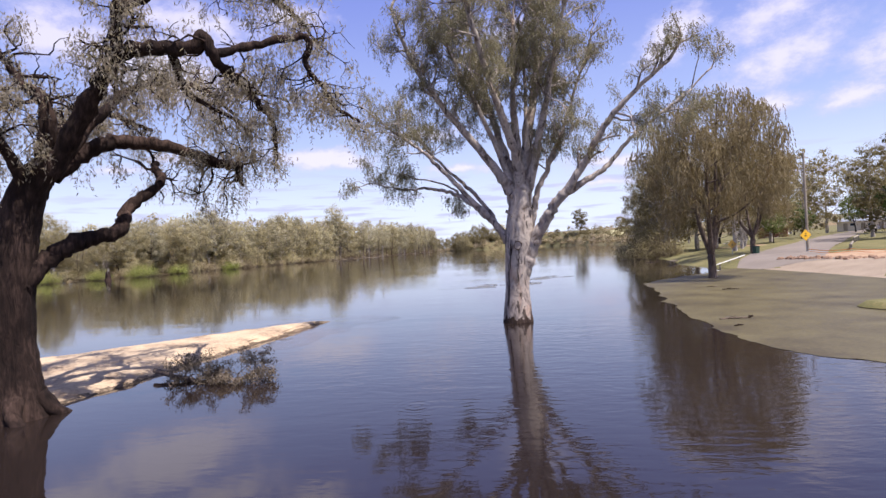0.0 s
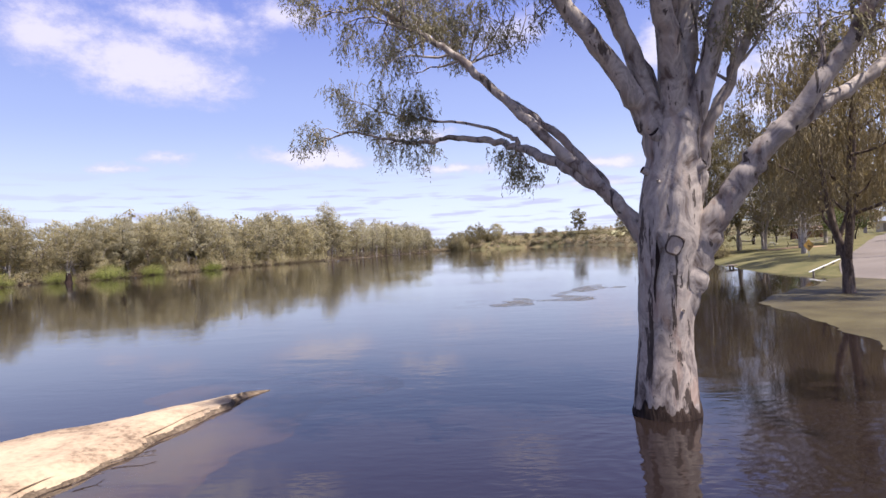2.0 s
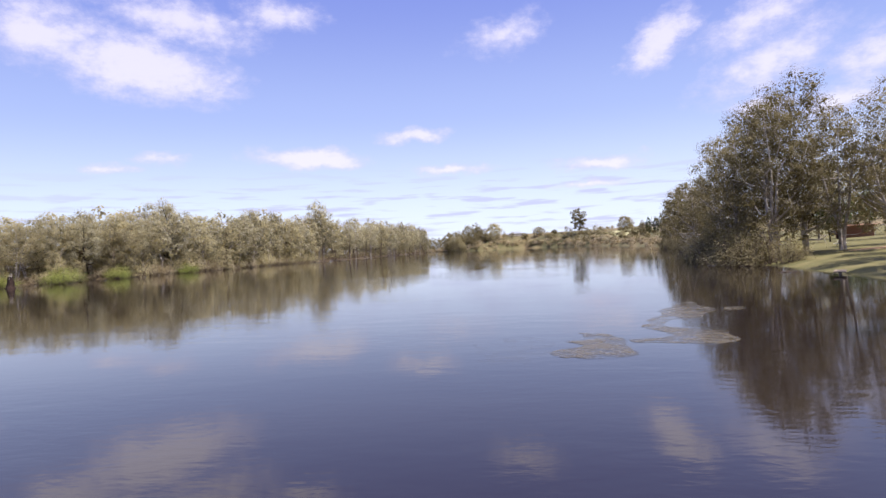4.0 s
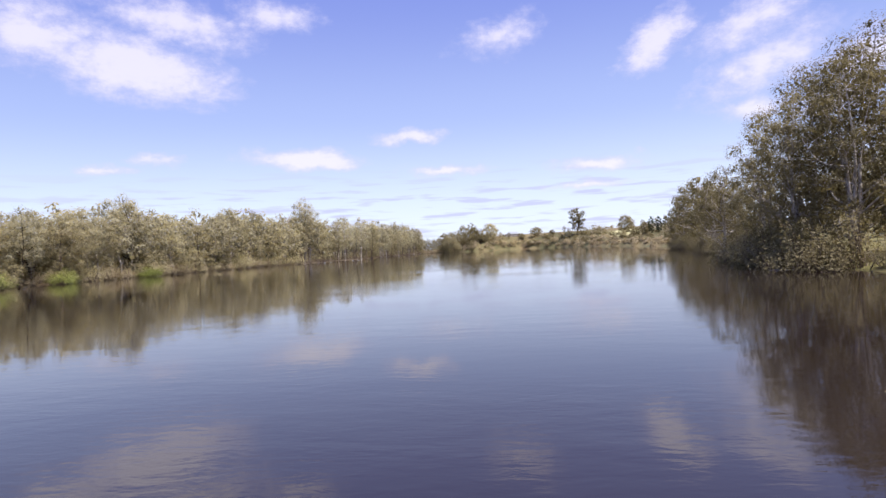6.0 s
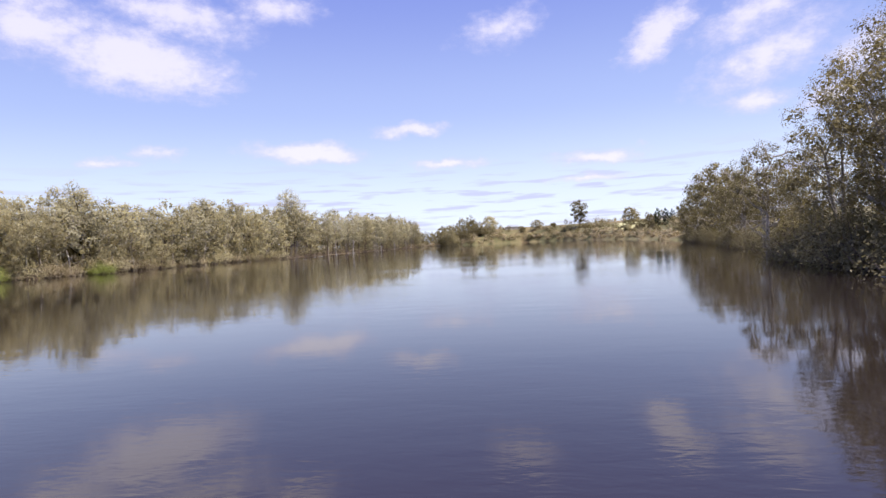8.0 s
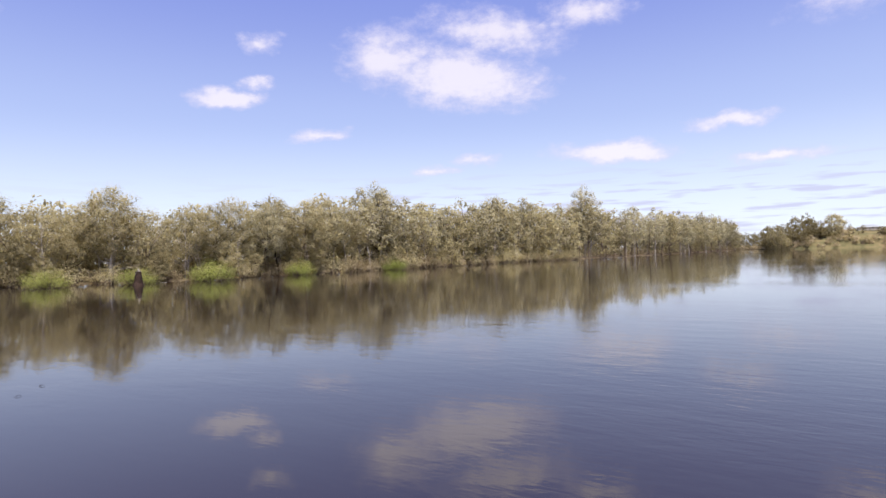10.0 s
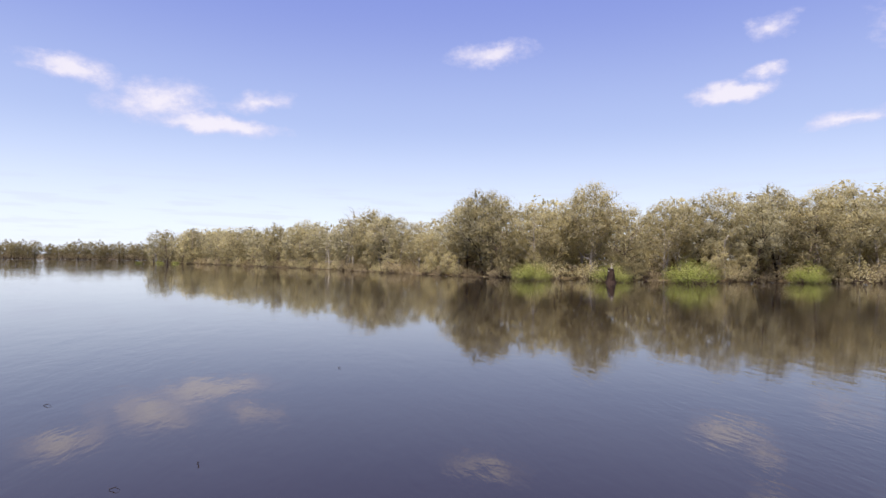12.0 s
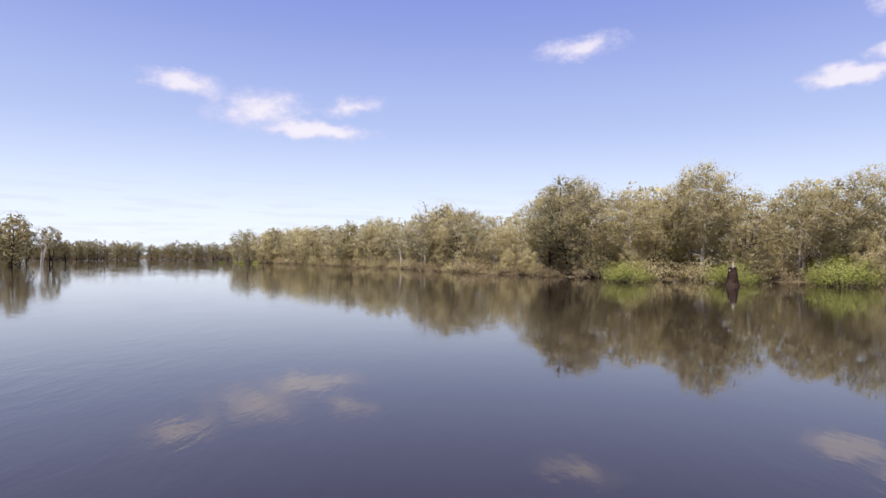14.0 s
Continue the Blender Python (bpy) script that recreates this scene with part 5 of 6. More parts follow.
    # the trees that stand out above the rest
    for k, x, y, h in ((2, -139.5, 133.5, 18.8), (0, -126.5, 151.5, 19.4), (2, -128.5, 150.0, 18.0), (4, -118.5, 187.0, 19.0), (0, -116, 199, 18.9), (4, -117, 223, 25.0), (0, -117.5, 227, 23.0),
                       (1, -182, 108.5, 17.2), (0, -118, 296, 26.0), (2, -117, 317, 26.5), (2, -113, 377, 37.0), (0, -112, 374, 30.0), (3, -119.5, 175.5, 18.0), (3, -217, 89, 15.9)):
        girth = (h / BANK_TALL[k]) ** 0.7
        place(bank_protos[k], x, y, girth, x * 47 % 360, stretch=h / BANK_TALL[k] / girth)
    for x, y, s, k in ((-208, -20, 0.95, 0), (-216, -26, 1.0, 1), (-226, -30, 0.9, 2), (-203, -30, 1.0, 0), (-214, -40, 1.0, 1), (-232, -38, 0.8, 0)):
        place(dark_woods[k], x, y, s, rng.uniform(0, 360), z=-0.3)
    for x, y, h in ((-249, -35, 14.0), (-243, -30, 12.0), (-238, -36, 12.5), (-252, -31, 9.0)):
        place(drowned, x, y, h / 14, x * 31 % 360, z=-0.3)
    for x, y, k, h in ((-302, 22, 1, 15.5), (-309, 15, 0, 16), (-316, 18, 0, 15), (-296, 30, 1, 13.5), (-322, 10, 1, 12), (-330, 14, 0, 14)):
        place(far_protos[k], x, y, h / FAR_TALL[k], x * 29 % 360, z=-0.2)
    for x, y, s in ((-290, 22, 0.4), (-291, 13, 0.3), (-288, 29, 0.4)):
        place(shrub_bright, x, y, s, x * 41 % 360, z=0, stretch=0.7)
    for x, y, s in ((-107, 131, 0.8), (-98, 156, 1.0), (-102, 182, 0.85), (-102, 143.5, 0.75), (-100, 214, 0.8)):
        place(shrub_bright, x - 6, y + 3, s, rng.uniform(0, 360), z=0)


far_bank()

# ---- right bank ----
willow = gum_tree("weeping_gum", 204, 16.6, 12.5, 0.52, "mid_bark", "leaf_willow", "drooping olive-brown weeping tree at the edge of the boat ramp", 0.36, 50, 84, 0.32, 0.06, stems=4, lean=0.05, core=8, bare=0, lumps=0.1, weep=2.0, low_fork=2.2)
willow.matrix_basis = pose(20.6, 52.8, -0.1)
copy_thing(willow, pose(34.3, 80.0, ground_z(34.3, 80) - 0.1, 0, 0, 130) @ Matrix.Scale(0.9, 4))
clump_protos = [
    gum_tree("riverside_gum", 211, 27, 13, 0.5, "white_bark", "leaf_river", "tall pale-limbed gum tree on the grassy bank", 0.16, 74, 210, 0.25, 0.13, group="riverside gums", stems=2, core=16, bare=10, lumps=0.125),
    gum_tree("riverside_gum", 212, 22, 12, 0.45, "white_bark", "leaf_river", "dense olive gum tree on the grassy bank", 0.12, 68, 200, 0.25, 0.13, group="riverside gums", stems=3, core=16, bare=10, lumps=0.13),
    gum_tree("riverside_gum", 213, 17, 9, 0.4, "white_bark", "leaf_river", "pale-trunked gum tree beside the water", 0.34, 44, 160, 0.24, 0.12, group="riverside gums", core=10, bare=12, lumps=0.13),
]
right_protos = [
    gum_tree("bank_gum", 107, 17, 12.0, 0.38, "white_bark", "leaf_river", "dark olive gum tree along the grassy bank", 0.08, 46, 70, group="bank gums"),
    gum_tree("bank_gum", 108, 18, 11.0, 0.36, "white_bark", "leaf_river", "rounded gum tree with pale limbs on the bank", 0.14, 44, 70, group="bank gums"),
]
RIVERSIDE = ((0, 34.0, 116.5, 0.86, 65), (0, 39.0, 119, 0.95, 10), (1, 31.4, 112, 0.9, 80), (1, 31.8, 124, 0.92, 300), (0, 36.0, 129, 0.88, 140), (1, 40.5, 113, 0.85, 200), (1, 34.0, 136, 0.92, 30), (2, 35.8, 157.5, 0.95, 120),
             (1, 38, 148, 0.6, 250), (1, 42, 168, 0.6, 20), (2, 44, 186, 0.8, 90), (2, 36.0, 91, 0.9, 200), (0, 43, 107, 0.75, 120), (2, 61, 102, 0.9, 300), (2, 39.5, 98, 0.7, 10))
for k, x, y, s, a in RIVERSIDE:
    place(clump_protos[k], x, y, s, a)
for k, x, y, s, a in ((0, 50, 203, 0.75, 60), (1, 54, 216, 0.85, 120), (0, 58, 232, 1.0, 20), (1, 62, 250, 1.25, 310), (0, 67, 268, 1.4, 100), (1, 68, 287, 1.2, 50), (0, 73, 305, 1.0, 90), (1, 78, 330, 0.8, 10), (1, 74, 272, 1.35, 190),
                      (0, 70, 178, 0.9, 10), (1, 72, 190, 0.8, 77), (1, 60, 200, 0.9, 33), (0, 70, 250, 1.2, 66), (1, 84, 350, 0.8, 160), (0, 88, 372, 0.75, 220)):
    place(right_protos[k], x, y, s, a)
rngb = np.random.default_rng(55)
for x, y in along([(64, 290), (60, 270), (51, 215), (34, 142), (29, 117), (28.5, 103)], 3.4, 0.2, 1.6, rngb):
    place(shrub_dark, x, y, rngb.uniform(0.7, 1.25), rngb.uniform(0, 360))
for x, y in along([(34, 142), (29, 117), (28.5, 106)], 2.6, -2.0, 1.2, rngb):
    place(shrub_dark, x, y, rngb.uniform(0.9, 1.5), rngb.uniform(0, 360))

park_tree = gum_tree("park_tree", 221, 7, 5.5, 0.16, "dark_bark", "leaf_green", "round green shade tree on the lawn", 0.36, 34, 60, 0.26, 0.14, group="park shade trees", core=8, bare=0, lumps=0.16)
for x, y, s in ((62, 128, 0.9), (75, 122, 1.2), (84, 150, 1.3), (96, 140, 1.5), (110, 160, 1.6), (58, 150, 1.0), (70, 170, 1.3), (88, 190, 1.6), (50, 112, 0.8), (58, 88, 1.2), (66, 93, 1.5), (72, 104, 1.5), (80, 100, 1.3), (76, 128, 1.6), (100, 110, 1.4)):
    place(park_tree, x, y, s, x * 37 % 360)
for x, y, s, k in ((52, 118, 0.95, 2), (70, 145, 1.2, 0), (90, 175, 1.3, 1), (120, 200, 1.3, 0), (130, 170, 1.3, 1), (100, 220, 1.4, 0), (58, 92, 0.9, 2)):
    place(right_protos[k % 2], x, y, s, x * 53 % 360)


def ribbon(name, line, widths, mat, label, category, lift=0.04, kind="structure"):
    """A strip that lies on the ground along a line."""
    p = spline(line, 10)
    w = np.interp(np.linspace(0, 1, len(p)), np.linspace(0, 1, len(widths)), widths)
    t = np.gradient(p, axis=0)
    t /= np.linalg.norm(t, axis=1)[:, None]
    nrm = np.stack([-t[:, 1], t[:, 0]], -1)
    cols = np.linspace(-0.5, 0.5, 9)
    q = p[:, None, :] + nrm[:, None, :] * (w[:, None] * cols[None, :])[:, :, None]
    z = np.maximum(height(q[..., 0], q[..., 1]), -0.25) + lift
    v = np.concatenate([q, z[..., None]], -1).reshape(-1, 3)
    m = len(cols)
    i, j = np.meshgrid(np.arange(len(p) - 1), np.arange(m - 1), indexing="ij")
    a = i * m + j
    return tagged(new(name, mesh_of(name, v, np.stack([a, a + m, a + m + 1, a + 1], -1).reshape(-1, 4), mat, True)), label, category, kind=kind)


ribbon("road", [(30.3, 61), (33.8, 70), (46, 90), (58, 110), (81, 146), (120, 196)], (9, 8.4, 7.5, 7, 6, 5.5), M["asphalt"], "pale grey park road running down to the water", "road", 0.07)
ribbon("boat_ramp", [(32.6, 26), (32.9, 38), (32.4, 50), (30.8, 64)], (5, 6, 6.5, 7), M["concrete"], "pale concrete boat ramp apron at the water's edge", "boat ramp", 0.05)

def ground_patch(name, cx, cy, rx, ry, turn, mat, label, category, lift=0.05, seed=1):
    """A bare patch that follows the ground inside an uneven oval."""
    verts, faces, rings, seg = [], [], 7, 40
    for r in range(rings + 1):
        for s in range(seg):
            a = 2 * math.pi * s / seg
            wob = 1 + 0.22 * noise.noise((math.cos(a) * 1.6, math.sin(a) * 1.6, seed))
            u, v = rx * r / rings * wob * math.cos(a), ry * r / rings * wob * math.sin(a)
            c, sn = math.cos(radians(turn)), math.sin(radians(turn))
            x, y = cx + u * c - v * sn, cy + u * sn + v * c
            verts.append((x, y, max(ground_z(x, y), -0.2) + (lift if r < rings else -0.03)))
    for r in range(rings):
        for s in range(seg):
            faces.append((r * seg + s, (r + 1) * seg + s, (r + 1) * seg + (s + 1) % seg, r * seg + (s + 1) % seg))
    return tagged(new(name, mesh_of(name, verts, faces, mat, True)), label, category, kind="structure")


# ---- far bluff ----
rngf = np.random.default_rng(61)
bluff_edge = [(73, 350), (82, 480), (76, 600), (60, 690), (20, 735), (-40, 715), (-100, 860), (-260, 1100)][::-1]
scrub("bluff_scrub", [(x, y, rngf.uniform(0.7, 1.5) * (0.6 if y < 540 else 1)) for x, y in along(bluff_edge, 5, 4, 4, rngf)] + [(x, y, rngf.uniform(0.7, 1.7)) for x, y in along(bluff_edge, 12, 30, 14, rngf) if not (510 < y < 620 and x > 84)], rngf, "low dry scrub on the far river bluff", "leaf_brown", 0.9)
scrub("bluff_scrub", [(x, y, rngf.uniform(0.8, 2.0) * (0.5 if y < 540 else 1)) for x, y in along(bluff_edge, 9, 10, 7, rngf)] + [(x, y, rngf.uniform(0.8, 1.8) * (0.5 if y < 540 else 1)) for x, y in along(bluff_edge, 18, 24, 8, rngf) if not (510 < y < 620 and x > 84)], rngf, "dark green shrubs dotted over the far river bluff", "leaf_river", 1.0)
ground_patch("dry_field", 97, 568, 13, 42, 4, M["field"], "pale dry grass field on the river bluff", "field", 0.35, 15)
bluff_rows = []
for inset, gap, lo, hi in ((60, 40, 0.3, 0.5),):
    for x, y in along(bluff_edge, gap, inset, 10, rngf):
        if (x - 75) ** 2 + (y - 560) ** 2 > 70 ** 2:
            bluff_rows.append((dark_woods[int(rngf.integers(3))], x, y, rngf.uniform(lo, hi), rngf.uniform(0, 360)))
bluff_rows += [(dark_woods[int(rngf.integers(3))], x, y, rngf.uniform(0.9, 1.35), rngf.uniform(0, 360)) for inset in (6, 20) for x, y in along([(-420, 1100), (-260, 1100), (-100, 862), (-45, 725)], 15, inset, 4, rngf)]
bluff_rows += [(dark_woods[1], x, y, rngf.uniform(0.28, 0.46), rngf.uniform(0, 360)) for x, y in along(bluff_edge, 20, 26, 12, rngf) if (x - 75) ** 2 + (y - 560) ** 2 > 60 ** 2]
woods("bluff_woods", bluff_rows, "scattered far trees along the river bluff")
lone_gum = gum_tree("lone_gum", 231, 20, 13.5, 0.5, "mid_bark", "leaf_river", "lone tall gum tree on the far bluff", 0.2, 40, 60, 0.7, 0.5, core=10, bare=1, lumps=0.13)
lone_gum.matrix_basis = pose(80, 696, ground_z(80, 696) - 0.3) @ Matrix.Scale(1.45, 4)
bluff_dark = gum_tree("bluff_gum", 232, 12, 13, 0.35, "dark_bark", "leaf_river", "round dark gum tree on the crest of the far bluff", 0.02, 40, 44, 0.75, 0.5, core=10, bare=0, lumps=0.15, group="bluff trees")
bluff_pale = gum_tree("bluff_gum", 233, 12, 13, 0.35, "mid_bark", "leaf_olive", "round grey-olive gum tree on the crest of the far bluff", 0.02, 40, 44, 0.75, 0.5, core=10, bare=0, lumps=0.15, group="bluff trees")
for x, y, s, up in ((100, 548, 1.05, 1.15), (-34, 748, 1.05, 1.3), (-46, 742, 0.8, 1.2), (39, 752, 1.1, 0.8), (22, 752, 0.7, 0.8), (-24, 735, 0.9, 0.8), (79, 684, 0.5, 0.7), (101, 486, 0.75, 1.0), (96, 494, 0.6, 0.9), (57, 742, 0.6, 0.7), (-70, 760, 0.9, 1.3)):
    place(bluff_dark, x, y, s, x * 37 % 360, stretch=up)
for x, y, s, up in ((-14, 746, 1.5, 1.0), (-57, 744, 1.0, 1.5), (-65, 752, 1.0, 1.6), (-52, 733, 0.7, 1.3), (30, 730, 0.6, 0.8), (92, 520, 0.5, 0.8), (70, 700, 0.7, 0.6)):
    place(bluff_pale, x, y, s, x * 31 % 360, stretch=up)
pine = gum_tree("dark_pine", 251, 17, 6.5, 0.3, "dark_bark", "leaf_dark", "dark conifer on the far river bluff", 0.08, 40, 40, 0.6, 0.3, core=6, bare=0, group="bluff conifers")
for x, y, s in ((101, 470, 0.75), (105, 466, 0.7), (113, 480, 0.6)):
    place(pine, x, y, s, x * 7 % 360)

# ---- things on the right bank ----


def diamond_sign(x, y, top, label, mat="yellow", pole_h=0.0):
    z = max(ground_z(x, y), 0) - 0.1
    t = thing("warning_sign", pose(x, y, z, 0, 0, 12), label, "road sign")
    part("post", (rod((0, 0.03, 0), (0, 0.03, top + 0.25), 0.04, sides=10), M["steel"]), t)
    plate = boxed((0.92, 0.02, 0.92), pose(0, 0, top, 0, 45, 0), 0.006)
    part("plate", (plate, M[mat]), t)
    bm = boxed((0.34, 0.006, 0.07), pose(0, -0.014, top - 0.1))
    box(bm, (0.16, 0.006, 0.09), pose(0, -0.014, top - 0.03))
    part("hump_symbol", (bm, M["black"]), t)
    part("marking", (boxed((0.1, 0.006, 0.14), pose(0, -0.014, top + 0.17)), M["black"]), t)
    return t


diamond_sign(36.2, 70.0, 2.1, "yellow diamond speed hump sign beside the park road")
# this sign's shade is in its plate colour
diamond_sign(33.0, 83.5, 1.4, "yellow diamond sign on the lawn edge, coloured as if in shade", "shaded_yellow")


def power_pole(x, y, tall, lean=0.0):
    t = thing("power_pole", pose(x, y, ground_z(x, y) - 0.2, 0, lean, 30), "tall grey timber power pole beside the road", "power pole", "power poles")
    part("pole", (rod((0, 0, 0), (0, 0, tall), 0.17, 0.11, 12), M["timber"]), t)
    part("crossarm", (boxed((2.0, 0.1, 0.12), pose(0, 0.14, tall - 0.5), 0.01), M["timber"]), t)
    for dx in (-0.9, -0.3, 0.3, 0.9):
        part("insulator", (rod((dx, 0.14, tall - 0.44), (dx, 0.14, tall - 0.28), 0.04, 0.025, 8), M["white_paint"]), t)


power_pole(37.2, 71.8, 11.5)


def beam_rail(a, b, tall, posts, label, mat="timber", beam=0.14):
    """A low barrier of one beam on short posts."""
    ax, ay = a
    bx, by = b
    za, zb = max(ground_z(ax, ay), 0), max(ground_z(bx, by), 0)
    ang = math.degrees(math.atan2(by - ay, bx - ax))
    ln = math.hypot(bx - ax, by - ay)
    t = thing("barrier_rail", pose(ax, ay, za), label, "barrier", "park barrier rails")
    slope = math.degrees(math.atan2(zb - za, ln))
    m = pose(0, 0, 0, 0, 0, ang) @ pose(0, 0, 0, 0, -slope, 0)
    part("beam", (boxed((ln, beam, beam), m @ pose(ln / 2, 0, tall), 0.012), M[mat]), t)
    for k in range(posts):
        u = (k + 0.5) / posts * ln
        h = tall + 0.4
        part("post", (boxed((0.13, 0.13, h), m @ pose(u, 0.14, tall - h / 2 + 0.02), 0.01), M["timber"]), t)


beam_rail((26.2, 69.2), (30.8, 73.2), 0.3, 3, "pale painted timber barrier rail at the flooded lawn edge", "white_paint", 0.085)
beam_rail((47.5, 82.0), (54.0, 92.5), 0.75, 4, "weathered timber barrier rail beside the park road")
beam_rail((39.6, 67.6), (42.8, 73.2), 0.6, 3, "weathered timber barrier rail near the sign")


def orange_fence():
    pts = [(35.0, 67.0), (37.0, 62.5), (39.2, 57.5), (41.0, 51.0), (42.6, 44.0)]
    x0, y0 = pts[0]
    t = thing("barrier_mesh", pose(x0, y0, ground_z(x0, y0)), "sagging orange plastic barrier mesh round bare soil", "barrier")
    for k, (x, y) in enumerate(pts):
        z = ground_z(x, y) - ground_z(x0, y0)
        part("stake", (rod((x - x0, y - y0, z - 0.2), (x - x0, y - y0, z + 0.66), 0.018, sides=6), M["steel"]), t)
        if k:
            px, py = pts[k - 1]
            pz = ground_z(px, py) - ground_z(x0, y0)
            for lo, hi in ((0.3, 0.34), (0.52, 0.58)):
                verts, n = [], 9
                for i in range(n):
                    u = i / (n - 1)
                    sag = -0.18 * math.sin(math.pi * u)
                    x1, y1, z1 = px + (x - px) * u - x0, py + (y - py) * u - y0, pz + (z - pz) * u + sag
                    verts += [(x1, y1, z1 + lo), (x1, y1, z1 + hi), (x1 + 0.006, y1 + 0.006, z1 + hi), (x1 + 0.006, y1 + 0.006, z1 + lo)]
                faces = [(4 * i + a, 4 * i + 4 + a, 4 * i + 4 + (a + 1) % 4, 4 * i + (a + 1) % 4) for i in range(n - 1) for a in range(4)]
                part("mesh_band", mesh_of("mesh_band", verts, faces, M["orange"]), t)


orange_fence()


ground_patch("bare_soil", 38.2, 57.0, 4.0, 10.0, 14, M["soil"], "bare reddish soil bank beside the ramp", "soil", 0.10, 4)
ground_patch("bare_soil", 43.5, 109.0, 1.7, 4.6, 60, M["soil"], "worn bare earth patch in the lawn", "soil", 0.05, 9)
ground_patch("grass_islet", 21.9, 28.0, 1.5, 2.6, 70, M["grass"], "small green grass islet in the duckweed", "grass", 0.22, 12).location.z = 0.28


def rubble():
    """A line of broken rocks along the soil bank."""
    rng = np.random.default_rng(71)
    line = spline([(31.8, 66), (32.6, 63), (33.9, 59.6), (35.0, 54.6), (36.0, 48), (36.8, 41)], 12)
    t = thing("rock_edging", pose(34, 55, 0), "line of broken red-brown rocks edging the soil bank", "rocks")
    shapes = []
    for k in range(5):
        bm = bmesh.new()
        bmesh.ops.create_icosphere(bm, subdivisions=1, radius=0.5)
        for v in bm.verts:
            v.co *= rng.uniform(0.72, 1.2)
            v.co.z *= 0.7
        me = bpy.data.meshes.new("rock")
        bm.to_mesh(me)
        bm.free()
        me.materials.append(M["rock"])
        shapes.append(me)
    for k in range(170):
        p = line[int(rng.integers(len(line)))] + rng.standard_normal(2) * 0.26
        s = rng.uniform(0.25, 0.75)
        z = max(ground_z(p[0], p[1]), 0) + 0.12 * s
        part("rock", shapes[k % 5], t, "", pose(p[0] - 34, p[1] - 55, z, rng.uniform(0, 40), rng.uniform(0, 40), rng.uniform(0, 360)) @ Matrix.Scale(s, 4))


rubble()


def wheelie_bin(x, y):
    t = thing("litter_bin", pose(x, y, max(ground_z(x, y), 0), 0, 0, 25), "dark green litter bin on the lawn edge", "bin")
    bm = boxed((0.6, 0.62, 0.9), pose(0, 0, 0.5), 0.03)
    for v in bm.verts:
        v.co.x *= 0.85 + 0.15 * v.co.z
        v.co.y *= 0.85 + 0.15 * v.co.z
    part("body", (bm, M["bin"]), t)
    part("lid", (boxed((0.66, 0.7, 0.07), pose(0, 0.02, 0.99, 4), 0.02), M["black"]), t)
    for s in (-1, 1):
        part("wheel", (rod((s * 0.22, 0.3, 0.1), (s * 0.28, 0.3, 0.1), 0.1, sides=14), M["tyre"]), t)


wheelie_bin(33.6, 77.2)


def picnic_table(x, y, turn):
    t = thing("picnic_table", pose(x, y, ground_z(x, y), 0, 0, turn), "pale timber picnic table with benches on the lawn", "table")
    for k in range(4):
        part("board", (boxed((2.1, 0.17, 0.04), pose(0, -0.27 + 0.18 * k, 0.74), 0.006), M["white_paint"]), t)
    for s in (-1, 1):
        part("bench", (boxed((2.1, 0.28, 0.04), pose(0, 0.72 * s, 0.44), 0.006), M["white_paint"]), t)
        part("trestle", (boxed((0.08, 1.6, 0.08), pose(0.75 * s, 0, 0.4), 0.006), M["steel"]), t)
        for q in (-1, 1):
            part("leg", (rod((0.75 * s, 0.55 * q, 0), (0.75 * s, 0.2 * q, 0.72), 0.035, sides=8), M["steel"]), t)


picnic_table(46.8, 125.5, 60)


def block(x, y, turn, w, d, h, wall, roofm, label, name="park_building", doors=2, pitch=0.0):
    """A low building with thick walls, doors, windows and a roof with eaves."""
    t = thing(name, pose(x, y, ground_z(x, y) - 0.2, 0, 0, turn), label, "building")
    part("wall", (boxed((w, d, h), pose(0, 0, h / 2), 0.01), M[wall]), t)
    if pitch:
        bm = bmesh.new()
        e = 0.6
        vs = [bm.verts.new(c) for c in ((-w / 2 - e, -d / 2 - e, h), (w / 2 + e, -d / 2 - e, h), (w / 2 + e, d / 2 + e, h), (-w / 2 - e, d / 2 + e, h), (-w / 4, 0, h + pitch), (w / 4, 0, h + pitch))]
        for f in ((0, 1, 5, 4), (1, 2, 5), (2, 3, 4, 5), (3, 0, 4), (3, 2, 1, 0)):
            bm.faces.new([vs[i] for i in f])
        part("roof", (bm, M[roofm]), t)
        part("fascia", (boxed((w + 1.3, d + 1.3, 0.18), pose(0, 0, h - 0.1), 0.01), M["white_paint"]), t)
    else:
        part("roof", (boxed((w + 0.9, d + 0.9, 0.16), pose(0, 0, h + 0.12, 3), 0.02), M[roofm]), t)
    for k in range(doors):
        u = -w / 2 + w * (k + 0.5) / doors
        part("door", (boxed((0.95, 0.08, 2.05), pose(u, -d / 2 - 0.03, 1.2), 0.01), M["cream" if wall == "brick" else "timber"]), t)
        win = part("window", (boxed((1.3, 0.07, 0.9), pose(u + w / doors * 0.42, -d / 2 - 0.03, h - 0.95), 0.01), M["white_paint"]), t)
        part("pane", (boxed((1.14, 0.04, 0.74), pose(u + w / doors * 0.42, -d / 2 - 0.06, h - 0.95)), M["glass"]), win)
    return t


block(75.0, 173.0, -28, 7.0, 3.0, 2.7, "brick", "brick", "low plain red-brown brick park shed behind the lawn", "park_shed", 0)
block(100, 176, -30, 12, 8, 2.8, "cream", "roof", "cream house with a pale roof behind the park", "house", 3, 1.6)
for x, y, w, roofm in ((12, 768, 17, "roof"), (124, 560, 15, "roof")):
    block(x, y, 8, w, 10, 3.2, "cream", roofm, "distant cream house on the far bluff", "house", 3, 2.2)
